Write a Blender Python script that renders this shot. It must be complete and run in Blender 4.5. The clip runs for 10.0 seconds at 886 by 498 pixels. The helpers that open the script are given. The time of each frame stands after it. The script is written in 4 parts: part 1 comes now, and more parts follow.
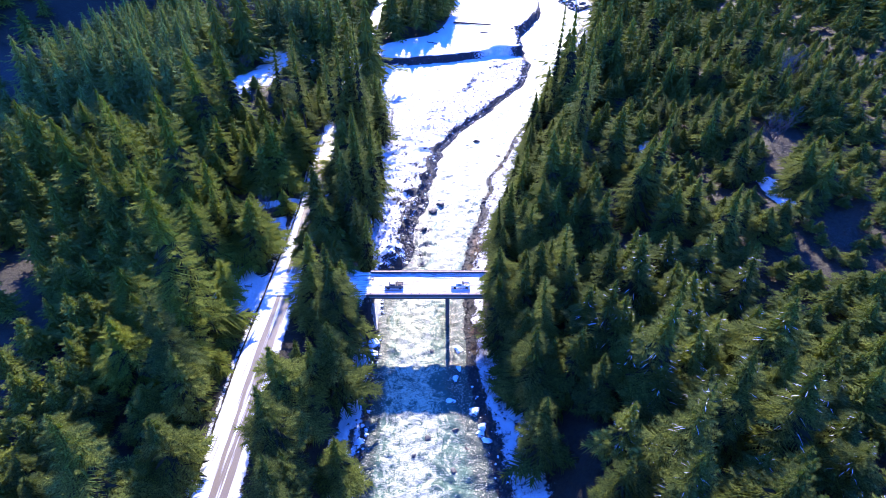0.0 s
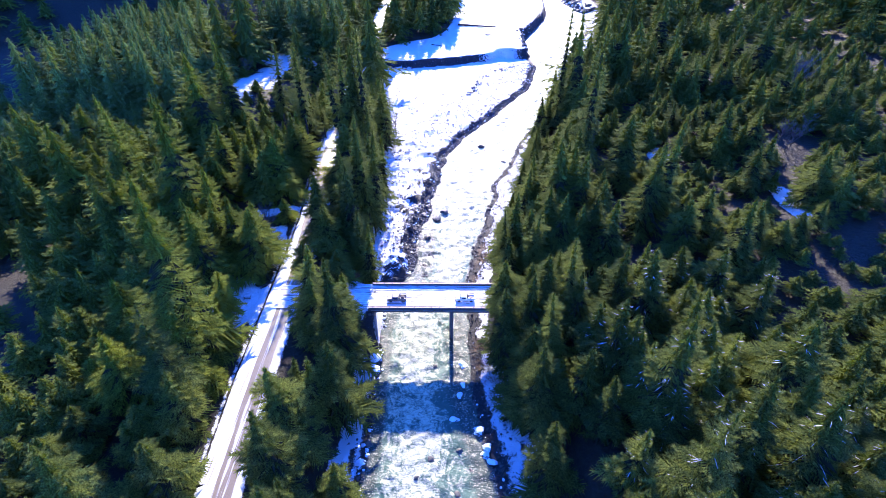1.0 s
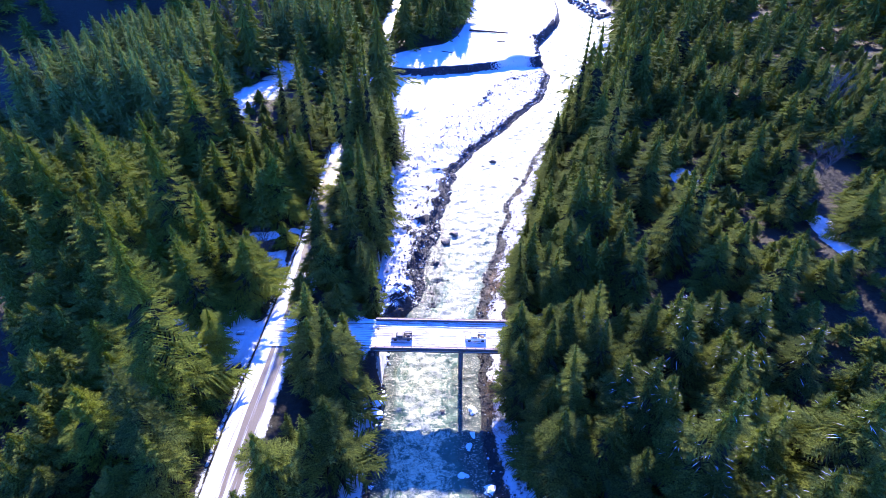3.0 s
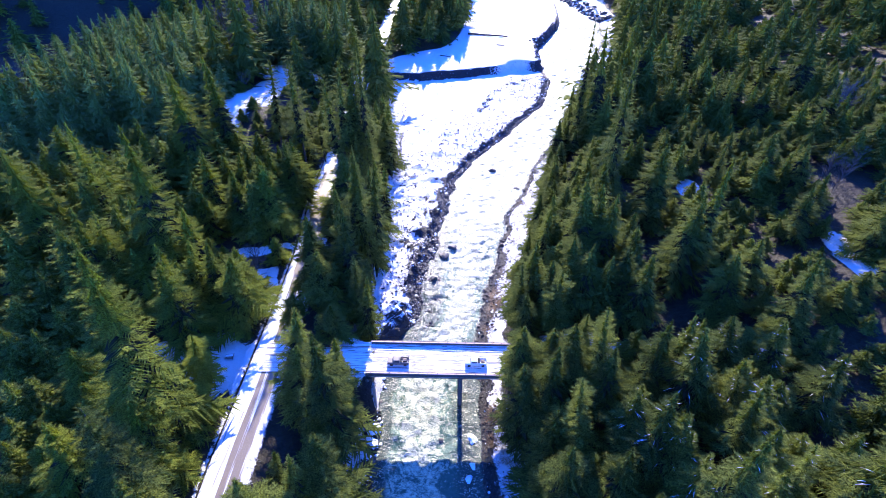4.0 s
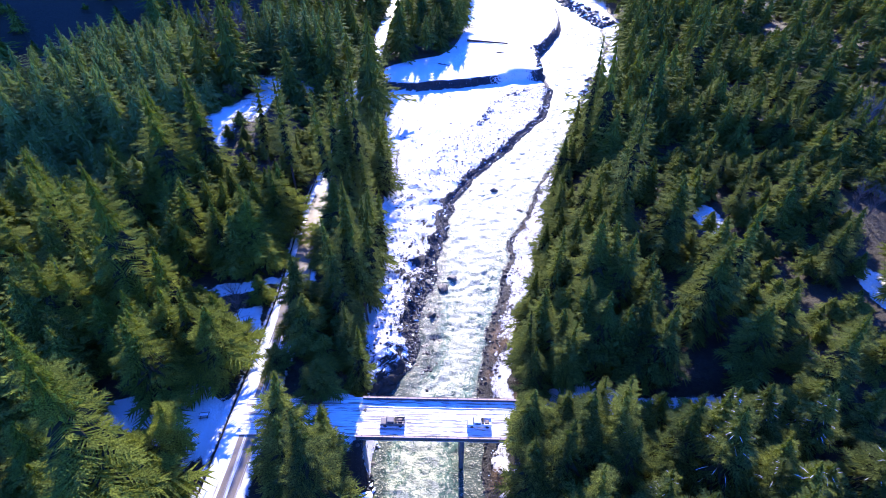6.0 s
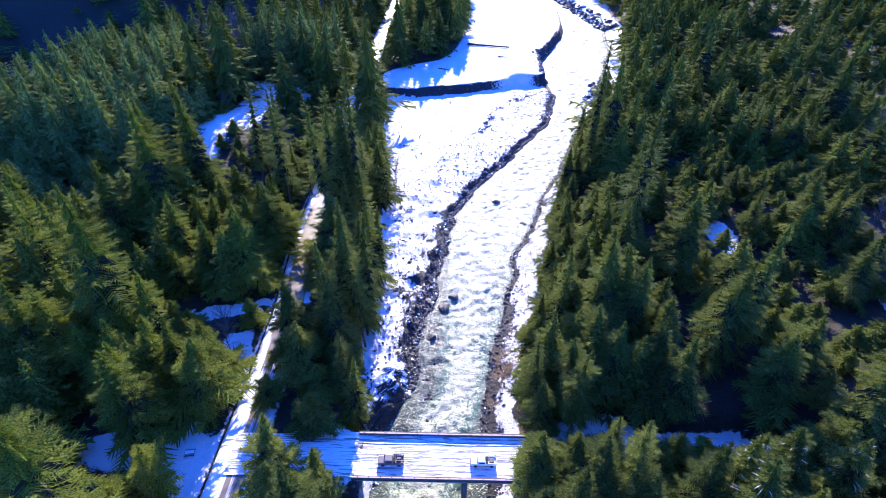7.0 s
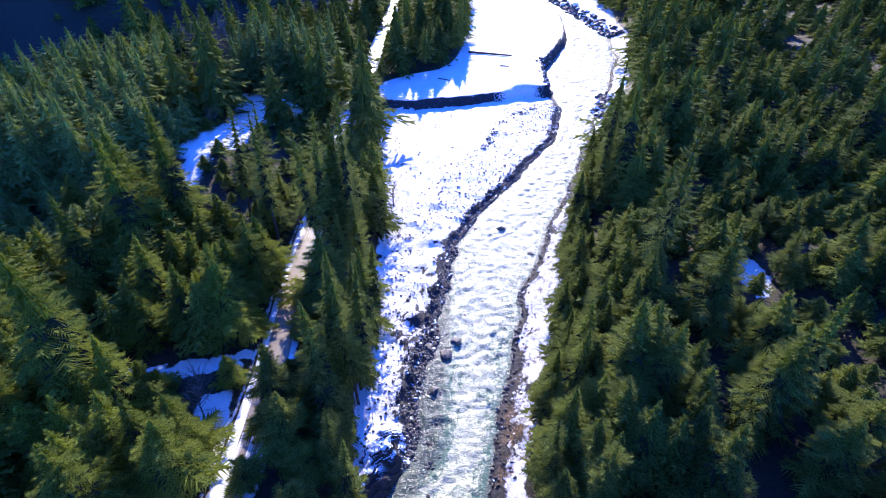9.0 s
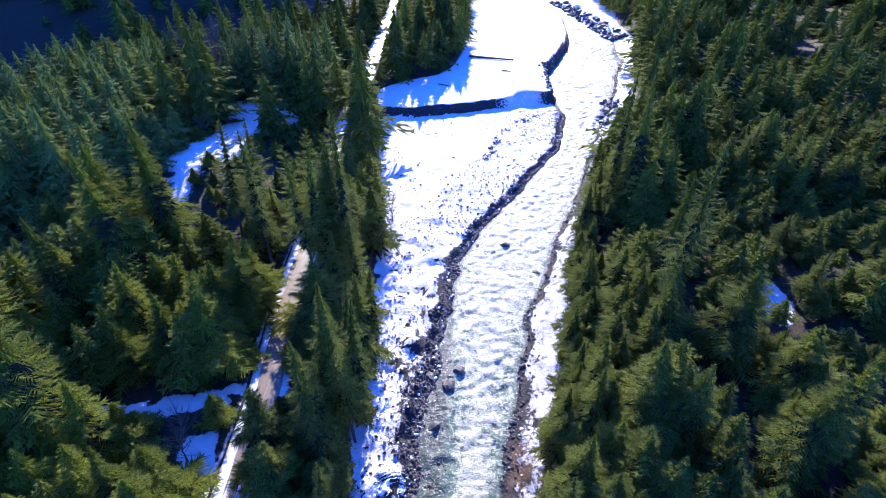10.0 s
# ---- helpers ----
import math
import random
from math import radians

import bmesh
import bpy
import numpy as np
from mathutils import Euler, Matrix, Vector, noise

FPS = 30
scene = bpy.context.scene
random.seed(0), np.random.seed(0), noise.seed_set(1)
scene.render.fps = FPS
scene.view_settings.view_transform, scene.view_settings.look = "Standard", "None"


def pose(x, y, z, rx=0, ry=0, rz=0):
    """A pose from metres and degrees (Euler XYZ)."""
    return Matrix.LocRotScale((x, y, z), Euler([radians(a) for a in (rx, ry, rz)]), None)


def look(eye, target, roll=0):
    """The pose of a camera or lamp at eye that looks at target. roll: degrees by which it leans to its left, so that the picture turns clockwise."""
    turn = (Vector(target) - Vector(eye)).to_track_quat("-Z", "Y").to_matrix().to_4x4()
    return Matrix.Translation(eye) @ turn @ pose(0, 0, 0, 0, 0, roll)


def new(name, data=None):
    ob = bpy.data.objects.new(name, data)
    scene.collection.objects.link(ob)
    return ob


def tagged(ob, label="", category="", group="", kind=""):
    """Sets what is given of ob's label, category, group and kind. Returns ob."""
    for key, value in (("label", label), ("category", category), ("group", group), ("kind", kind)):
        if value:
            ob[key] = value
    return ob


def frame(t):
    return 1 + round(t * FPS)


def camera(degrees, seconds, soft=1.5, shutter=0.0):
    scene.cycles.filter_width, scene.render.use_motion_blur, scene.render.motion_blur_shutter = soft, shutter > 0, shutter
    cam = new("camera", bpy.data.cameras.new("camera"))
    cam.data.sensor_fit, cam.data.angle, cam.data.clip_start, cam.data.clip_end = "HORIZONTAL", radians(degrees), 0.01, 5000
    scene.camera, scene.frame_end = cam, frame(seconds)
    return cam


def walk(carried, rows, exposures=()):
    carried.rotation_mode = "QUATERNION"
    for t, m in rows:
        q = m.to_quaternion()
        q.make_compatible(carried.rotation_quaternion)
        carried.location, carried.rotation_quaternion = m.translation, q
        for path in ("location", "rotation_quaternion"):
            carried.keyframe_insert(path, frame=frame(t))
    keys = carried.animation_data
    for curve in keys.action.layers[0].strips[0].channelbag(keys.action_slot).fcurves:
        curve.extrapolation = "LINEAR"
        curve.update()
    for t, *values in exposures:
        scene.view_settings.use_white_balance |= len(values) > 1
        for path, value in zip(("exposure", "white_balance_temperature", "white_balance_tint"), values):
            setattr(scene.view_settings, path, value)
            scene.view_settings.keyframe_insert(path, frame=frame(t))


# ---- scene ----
cam = camera(80.7, 10.0, soft=0.8)
METRES, EYE, TILT, LEAN, TURN = 88.0, 116.0, -36.5, 0.0, 0.0
ROWS = [
    (0.0, 0.0, 0.0, 0.0, -0.0, -0.0, 0.0),
    (0.5, -0.0017, 0.023, 0.018, 0.12, 0.01, -0.09),
    (1.0, -0.004, 0.05, 0.0393, 0.33, 0.02, -0.25),
    (1.5, -0.0073, 0.0805, 0.0629, 0.67, 0.04, -0.53),
    (2.0, -0.0098, 0.1137, 0.0887, 1.04, 0.03, -0.82),
    (2.5, -0.0117, 0.1488, 0.116, 1.18, 0.04, -0.93),
    (4.0, -0.0155, 0.2592, 0.203, 0.97, 0.09, -0.91),
    (4.5, -0.0183, 0.2977, 0.2326, 0.86, 0.1, -0.92),
    (5.0, -0.02, 0.3368, 0.2633, 0.78, 0.1, -0.91),
    (5.5, -0.0228, 0.3766, 0.2947, 0.72, 0.1, -0.92),
    (7.0, -0.0329, 0.5036, 0.3932, 0.64, 0.1, -0.92),
    (7.5, -0.0376, 0.5478, 0.4269, 0.57, 0.11, -0.93),
    (8.0, -0.0423, 0.5922, 0.4609, 0.51, 0.12, -0.92),
    (8.5, -0.0458, 0.6391, 0.4953, 0.49, 0.12, -0.96),
    (9.0, -0.0517, 0.6882, 0.5309, 0.4, 0.11, -0.98),
    (9.5, -0.0569, 0.7392, 0.5677, 0.37, 0.12, -0.96),
    (10.0, -0.0633, 0.7914, 0.6074, 0.29, 0.08, -0.95),
]
walk(cam, [(t, pose(0, 0, EYE, TILT, LEAN, TURN) @ pose(METRES * x, METRES * y, METRES * z, 90 + pitch, roll, yaw)) for t, x, y, z, yaw, pitch, roll in ROWS],
     exposures=[(0.0, 1.86, 6000, 20), (5.0, 1.76, 6000, 20), (10.0, 1.56, 6000, 20)])

# ---- light ----
SUN_EL, SUN_AZ = 23.7, 0.0   # the sun stands over the upper valley
world = bpy.data.worlds.new("sky")
scene.world = world
world.use_nodes = True
wn = world.node_tree
sky = wn.nodes.new("ShaderNodeTexSky")
sky.sky_type, sky.sun_disc = "NISHITA", False
sky.sun_elevation, sky.sun_rotation = radians(SUN_EL), radians(SUN_AZ)
sky.air_density, sky.dust_density, sky.ozone_density, sky.altitude = 1.0, 0.1, 10.0, 1500
deep = wn.nodes.new("ShaderNodeMix")   # a deep, clear winter blue
deep.data_type, deep.blend_type = "RGBA", "MULTIPLY"
deep.inputs[0].default_value, deep.inputs[7].default_value = 1.0, (0.27, 0.50, 1.0, 1)
wn.links.new(sky.outputs[0], deep.inputs[6])
wn.links.new(deep.outputs[2], wn.nodes["Background"].inputs[0])
wn.nodes["Background"].inputs[1].default_value = 0.36
sun_data = bpy.data.lights.new("sun", "SUN")
sun_data.energy, sun_data.angle, sun_data.color = 5.0, radians(0.53), (1.0, 0.90, 0.72)
sun = new("sun", sun_data)
sun.matrix_world = look((0, 400 * math.cos(radians(SUN_EL)), 400 * math.sin(radians(SUN_EL))), (0, 0, 0))

# ---- materials ----
class Nodes:
    """A small builder for node materials."""

    def __init__(self, name):
        self.mat = bpy.data.materials.new(name)
        self.mat.use_nodes = True
        self.t = self.mat.node_tree
        self.p = self.t.nodes["Principled BSDF"]
        self.out = self.t.nodes["Material Output"]

    def add(self, kind, **inputs):
        n = self.t.nodes.new(kind)
        for k, v in inputs.items():
            self.put(n.inputs[k.replace("_", " ")], v)
        return n

    def put(self, socket, v):
        if hasattr(v, "is_output"):
            self.t.links.new(v, socket)
        else:
            socket.default_value = v

    def coords(self, scale=(1, 1, 1)):
        geo = self.add("ShaderNodeNewGeometry")
        m = self.add("ShaderNodeMapping", Scale=scale)
        self.t.links.new(geo.outputs["Position"], m.inputs["Vector"])
        return m.outputs[0]

    def noise(self, scale, detail=4.0, rough=0.55, stretch=(1, 1, 1), distort=0.0):
        n = self.add("ShaderNodeTexNoise", Vector=self.coords(stretch), Scale=scale, Detail=detail, Roughness=rough, Distortion=distort)
        return n.outputs["Fac"]

    def ramp(self, fac, stops):
        r = self.add("ShaderNodeValToRGB", Fac=fac)
        e = r.color_ramp.elements
        while len(e) < len(stops):
            e.new(0.5)
        for el, (pos, col) in zip(e, stops):
            el.position, el.color = pos, (*col, 1) if len(col) == 3 else col
        return r.outputs[0]

    def math(self, op, a, b=0.0, clamp=False):
        n = self.t.nodes.new("ShaderNodeMath")
        n.operation, n.use_clamp = op, clamp
        self.put(n.inputs[0], a), self.put(n.inputs[1], b)
        return n.outputs[0]

    def mix(self, fac, a, b):
        n = self.t.nodes.new("ShaderNodeMix")
        n.data_type = "RGBA"
        self.put(n.inputs[0], fac)
        for s, v in ((n.inputs[6], a), (n.inputs[7], b)):
            self.put(s, (*v, 1) if isinstance(v, tuple) and len(v) == 3 else v)
        return n.outputs[2]

    def step(self, v, lo, hi):
        n = self.t.nodes.new("ShaderNodeMapRange")
        n.interpolation_type = "SMOOTHSTEP"
        self.put(n.inputs[0], v), self.put(n.inputs[1], lo), self.put(n.inputs[2], hi)
        return n.outputs[0]

    def attr(self, name):
        n = self.t.nodes.new("ShaderNodeAttribute")
        n.attribute_name = name
        return n.outputs["Fac"]

    def bump(self, height, strength=0.5, distance=0.1):
        b = self.add("ShaderNodeBump", Strength=strength, Distance=distance, Height=height)
        self.t.links.new(b.outputs[0], self.p.inputs["Normal"])
        return b.outputs[0]

    def base(self, color, rough=0.8, metal=0.0, spec=0.5):
        self.put(self.p.inputs["Base Color"], (*color, 1) if isinstance(color, tuple) and len(color) == 3 else color)
        self.put(self.p.inputs["Roughness"], rough)
        self.put(self.p.inputs["Metallic"], metal)
        self.put(self.p.inputs["Specular IOR Level"], spec)
        return self.mat


SNOW = (0.80, 0.86, 0.93)


def snow_material():
    n = Nodes("snow")
    soft = n.noise(0.35, 5)
    fine = n.noise(3.0, 3)
    n.bump(n.math("ADD", n.math("MULTIPLY", soft, 1.0), n.math("MULTIPLY", fine, 0.25)), 0.6, 0.5)
    return n.base(n.mix(fine, (0.68, 0.685, 0.695), (0.775, 0.775, 0.78)), 0.6, spec=0.3)


def ground_material():
    n = Nodes("ground")
    big, mid, fine = n.noise(0.08, 4), n.noise(0.9, 5, 0.65), n.noise(5.0, 4)
    floor = n.ramp(mid, [(0.3, (0.012, 0.011, 0.007)), (0.55, (0.032, 0.025, 0.014)), (0.75, (0.022, 0.032, 0.012))])
    gravel = n.ramp(fine, [(0.3, (0.012, 0.012, 0.014)), (0.6, (0.034, 0.033, 0.033)), (0.8, (0.10, 0.095, 0.09))])
    soil = n.mix(n.attr("gravel"), floor, gravel)
    soil = n.mix(n.attr("brown"), soil, n.mix(fine, (0.06, 0.035, 0.018), (0.20, 0.125, 0.06)))
    edge = n.math("ADD", n.math("MULTIPLY", mid, 0.7), n.math("MULTIPLY", fine, 0.3))
    edge = n.math("ADD", edge, n.math("MULTIPLY", n.math("SUBTRACT", big, 0.5), 0.25))
    lying = n.step(n.math("SUBTRACT", n.math("ADD", n.attr("snow"), edge), 1.0), -0.06, 0.06)
    n.bump(n.math("ADD", n.math("ADD", mid, n.math("MULTIPLY", fine, 0.5)), n.math("MULTIPLY", lying, 0.3)), 0.9, 0.9)
    white = n.mix(fine, (0.68, 0.685, 0.695), (0.775, 0.775, 0.78))
    return n.base(n.mix(lying, soil, white), 0.75, spec=0.3)


def road_material():
    n = Nodes("snowy_road")
    along = n.noise(1.0, 5, 0.65, (1.9, 0.04, 1))
    grit = n.noise(4.0, 4)
    patch = n.noise(0.12, 3, 0.5, (1.0, 0.35, 1))
    bare = n.math("ADD", n.math("MULTIPLY", along, 0.75), n.math("MULTIPLY", patch, 0.35))
    bare = n.step(n.math("ADD", bare, n.math("MULTIPLY", n.attr("track"), 0.27)), 0.60, 0.74)
    wet = n.mix(grit, (0.12, 0.095, 0.065), (0.25, 0.205, 0.15))
    n.bump(n.math("ADD", along, n.math("MULTIPLY", grit, 0.3)), 0.6, 0.15)
    return n.base(n.mix(bare, (0.70, 0.73, 0.78), wet), n.mix(bare, (0.6, 0.6, 0.6), (0.4, 0.4, 0.4)), spec=0.4)


def deck_snow_material():
    n = Nodes("tracked_snow")
    along = n.noise(1.0, 5, 0.6, (0.13, 2.3, 1), 1.0)
    fine = n.noise(4.0, 3)
    rut = n.step(along, 0.50, 0.58)
    n.bump(n.math("ADD", n.math("MULTIPLY", along, 1.0), n.math("MULTIPLY", fine, 0.15)), 1.0, 0.35)
    return n.base(n.mix(rut, (0.72, 0.74, 0.77), (0.24, 0.21, 0.18)), 0.6, spec=0.3)


def rock_material(name="rock", dark=0.42, lies=0.45):
    n = Nodes(name)
    a, b = n.noise(1.2, 6, 0.65), n.noise(7.0, 4)
    info = n.t.nodes.new("ShaderNodeNewGeometry")
    up = n.t.nodes.new("ShaderNodeSeparateXYZ")
    n.t.links.new(info.outputs["Normal"], up.inputs[0])
    col = n.ramp(n.math("ADD", n.math("MULTIPLY", a, 0.6), n.math("MULTIPLY", info.outputs["Random Per Island"], 0.4)),
                 [(0.25, (0.046 * dark, 0.041 * dark, 0.034 * dark)), (0.55, (0.155 * dark, 0.14 * dark, 0.115 * dark)), (0.8, (0.28 * dark, 0.25 * dark, 0.20 * dark))])
    cap = n.math("ADD", up.outputs[2], n.math("MULTIPLY", n.math("SUBTRACT", a, 0.5), 0.9))
    cap = n.math("MULTIPLY", n.step(cap, lies, lies + 0.15), n.attr("capped"))
    n.bump(n.math("ADD", a, n.math("MULTIPLY", b, 0.4)), 0.8, 0.2)
    return n.base(n.mix(cap, col, SNOW), 0.7)


def foliage_material(name, dark, light, per_object, thin=((0.17, 0.245, 0.048), (0.54, 0.58, 0.085))):
    n = Nodes(name)
    info = n.t.nodes.new("ShaderNodeNewGeometry")
    if per_object:
        tree = n.t.nodes.new("ShaderNodeObjectInfo").outputs["Random"]
    else:
        tree = n.attr("tint")
    island = info.outputs["Random Per Island"]
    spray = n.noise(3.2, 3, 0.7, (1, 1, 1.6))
    v = n.math("ADD", n.math("MULTIPLY", tree, 0.5), n.math("MULTIPLY", island, 0.5))
    col = n.ramp(v, [(0.0, dark), (0.55, tuple((a + b) / 2 for a, b in zip(dark, light))), (1.0, light)])
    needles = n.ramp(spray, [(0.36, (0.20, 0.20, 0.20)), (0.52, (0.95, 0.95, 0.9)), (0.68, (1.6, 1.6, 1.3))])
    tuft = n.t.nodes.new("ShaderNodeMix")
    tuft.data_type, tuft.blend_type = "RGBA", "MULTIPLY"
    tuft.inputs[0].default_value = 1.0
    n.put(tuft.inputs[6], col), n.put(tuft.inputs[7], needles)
    n.bump(spray, 0.8, 0.35)
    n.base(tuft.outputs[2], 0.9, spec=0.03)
    glow = n.t.nodes.new("ShaderNodeMix")
    glow.data_type, glow.blend_type = "RGBA", "MULTIPLY"
    glow.inputs[0].default_value = 1.0
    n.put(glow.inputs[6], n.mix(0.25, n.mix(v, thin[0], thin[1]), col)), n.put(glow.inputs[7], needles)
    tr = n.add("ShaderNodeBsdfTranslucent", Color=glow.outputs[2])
    mx = n.add("ShaderNodeMixShader", Fac=0.45)
    n.t.links.new(n.p.outputs[0], mx.inputs[1])
    n.t.links.new(tr.outputs[0], mx.inputs[2])
    n.t.links.new(mx.outputs[0], n.out.inputs["Surface"])
    return n.mat


def bark_material(name="bark", c=(0.06, 0.045, 0.035), spec=0.5):
    n = Nodes(name)
    a = n.noise(2.0, 5, 0.6, (3, 3, 0.5))
    n.bump(a, 0.8, 0.05)
    return n.base(n.mix(a, tuple(q * 0.5 for q in c), tuple(q * 1.6 for q in c)), 0.9, spec=spec)


def water_material():
    n = Nodes("river_water")
    swirl = n.noise(0.22, 6, 0.62, (1.1, 0.7, 1), 2.2)
    chop = n.noise(0.6, 5, 0.6, (1.0, 1.6, 1), 1.6)
    fine = n.noise(2.4, 5, 0.65, (0.8, 1.3, 1), 0.8)
    f = n.math("ADD", n.math("MULTIPLY", swirl, 0.75), n.math("MULTIPLY", chop, 0.45))
    f = n.math("ADD", n.math("ADD", f, n.math("MULTIPLY", fine, 0.16)), n.math("MULTIPLY", n.attr("foam"), 0.24))
    n.put(n.p.inputs["IOR"], 1.333)
    foam = n.step(f, 0.70, 0.90)
    deep = n.mix(swirl, (0.020, 0.062, 0.045), (0.10, 0.18, 0.125))
    froth = n.mix(n.step(n.math("ADD", n.math("MULTIPLY", chop, 0.65), n.math("MULTIPLY", fine, 0.35)), 0.38, 0.58), (0.24, 0.275, 0.18), (0.50, 0.51, 0.345))
    col = n.mix(foam, deep, froth)
    still = n.step(n.math("ADD", n.attr("shallow"), n.math("MULTIPLY", n.math("SUBTRACT", chop, 0.5), 0.9)), 0.2, 0.8)
    riffle = n.mix(n.step(n.math("ADD", fine, n.math("MULTIPLY", n.math("SUBTRACT", chop, 0.5), 0.5)), 0.54, 0.66), n.mix(swirl, (0.014, 0.036, 0.030), (0.075, 0.095, 0.07)), (0.46, 0.46, 0.32))
    n.bump(n.math("ADD", chop, n.math("MULTIPLY", fine, 0.45)), 1.0, 0.30)
    return n.base(n.mix(still, col, riffle), n.mix(foam, (0.22, 0.22, 0.22), (0.5, 0.5, 0.5)), spec=0.32)


def plain_material(name, col, rough=0.6, metal=0.0, grain=6.0, amount=0.25):
    n = Nodes(name)
    a = n.noise(grain, 4)
    n.bump(a, 0.25, 0.02)
    return n.base(n.mix(a, tuple(c * (1 - amount) for c in col), tuple(min(1, c * (1 + amount)) for c in col)), rough, metal)


M_SNOW, M_GROUND, M_ROAD, M_DECK = snow_material(), ground_material(), road_material(), deck_snow_material()
M_ROCK, M_WATER = rock_material(), water_material()
M_LEDGE = rock_material("ledge_rock", 0.35, 0.56)
M_FIR = foliage_material("fir_needles", (0.037, 0.059, 0.023), (0.215, 0.248, 0.052), True)
# yellow-green needles, brightened to take in the veil over the western trees
M_CEDAR = foliage_material("cedar_needles", (0.060, 0.090, 0.022), (0.26, 0.295, 0.046), True, ((0.26, 0.33, 0.048), (0.60, 0.64, 0.072)))
M_WOOD = foliage_material("forest_needles", (0.037, 0.059, 0.023), (0.215, 0.248, 0.052), False)
# pale needles of the western rise, with distance haze mixed into the colour
M_PALE_HAZE = foliage_material("pale_haze_ridge_needles", (0.055, 0.085, 0.036), (0.28, 0.335, 0.105), True, ((0.26, 0.35, 0.09), (0.60, 0.68, 0.19)))
M_PALE_HAZE_WOOD = foliage_material("pale_haze_forest_needles", (0.055, 0.085, 0.036), (0.28, 0.335, 0.105), False, ((0.26, 0.35, 0.09), (0.60, 0.68, 0.19)))
M_BARK, M_TWIG = bark_material(), bark_material("bare_twigs", (0.13, 0.105, 0.085))
M_INNER_SHADE = bark_material("shaded_inner_twigs", (0.026, 0.025, 0.013), 0.03)
M_BRUSH = bark_material("brown_brush", (0.24, 0.14, 0.06))
M_CONCRETE = plain_material("concrete", (0.30, 0.29, 0.27), 0.85, 0, 2.0)
M_COPING = plain_material("pink_concrete", (0.46, 0.36, 0.34), 0.85, 0, 1.5)
M_DARK_CONCRETE = plain_material("dark_mottled_concrete", (0.09, 0.085, 0.08), 0.9, 0, 1.2, 0.5)
M_STEEL = plain_material("weathered_steel", (0.10, 0.07, 0.06), 0.6, 0.3)
M_WHITE = plain_material("white_paint", (0.72, 0.73, 0.74), 0.35)
M_GLASS = plain_material("dark_glass", (0.015, 0.017, 0.02), 0.08, 0, 1.0)
M_TAN = plain_material("tan_paint", (0.17, 0.14, 0.11), 0.4)
M_TYRE = plain_material("rubber", (0.02, 0.02, 0.02), 0.85)
M_RED = plain_material("maroon_paint", (0.09, 0.02, 0.018), 0.35)
M_TIMBER = plain_material("weathered_timber", (0.16, 0.12, 0.09), 0.85)


# ---- mesh helpers ----
def soup(name, verts, faces, mat, smooth=False):
    """A mesh from arrays of vertices and of triangles or quads."""
    verts, faces = np.asarray(verts, np.float32), np.asarray(faces, np.int32)
    me = bpy.data.meshes.new(name)
    k = faces.shape[1]
    me.vertices.add(len(verts))
    me.vertices.foreach_set("co", verts.ravel())
    me.loops.add(faces.size)
    me.loops.foreach_set("vertex_index", faces.ravel())
    me.polygons.add(len(faces))
    me.polygons.foreach_set("loop_start", np.arange(0, faces.size, k, dtype=np.int32))
    me.polygons.foreach_set("use_smooth", np.full(len(faces), smooth))
    me.update(calc_edges=True)
    if mat:
        me.materials.append(mat)
    return me


def paint(me, name, values):
    me.attributes.new(name, "FLOAT", "POINT").data.foreach_set("value", np.asarray(values, np.float32))


def part(name, bm, material, parent, label=""):
    me = bpy.data.meshes.new(name)
    bm.to_mesh(me)
    bm.free()
    me.materials.append(material)
    ob = new(name, me)
    ob.parent = parent
    return tagged(ob, label)


def box(bm, lo, hi, bevel=0.0):
    r = bmesh.ops.create_cube(bm, size=1.0)["verts"]
    bmesh.ops.transform(bm, verts=r, matrix=Matrix.LocRotScale([(a + b) / 2 for a, b in zip(lo, hi)], None, [b - a for a, b in zip(lo, hi)]))
    if bevel:
        bmesh.ops.bevel(bm, geom=list({e for v in r for e in v.link_edges}), offset=bevel, segments=2, affect="EDGES", profile=0.6)
    return bm


def boxed(lo, hi, bevel=0.0):
    return box(bmesh.new(), lo, hi, bevel)


def tube(bm, a, b, r, n=8, r2=None):
    a, b = Vector(a), Vector(b)
    d = b - a
    m = Matrix.Translation((a + b) / 2) @ d.to_track_quat("Z", "Y").to_matrix().to_4x4()
    bmesh.ops.create_cone(bm, cap_ends=True, segments=n, radius1=r, radius2=r if r2 is None else r2, depth=d.length, matrix=m)
    return bm


def smooth01(v):
    v = np.clip(v, 0, 1)
    return v * v * (3 - 2 * v)


class Field:
    """Smooth value noise over the plan, for arrays."""

    def __init__(self, seed):
        self.g = np.random.default_rng(seed).random((256, 256))

    def at(self, x, y, size):
        x, y = np.asarray(x) / size + 1000.0, np.asarray(y) / size + 1000.0
        i, j = np.floor(x).astype(int), np.floor(y).astype(int)
        u, v = smooth01(x - i), smooth01(y - j)
        g = lambda a, b: self.g[a % 256, b % 256]
        return (g(i, j) * (1 - u) + g(i + 1, j) * u) * (1 - v) + (g(i, j + 1) * (1 - u) + g(i + 1, j + 1) * u) * v


F1, F2 = Field(1), Field(2)

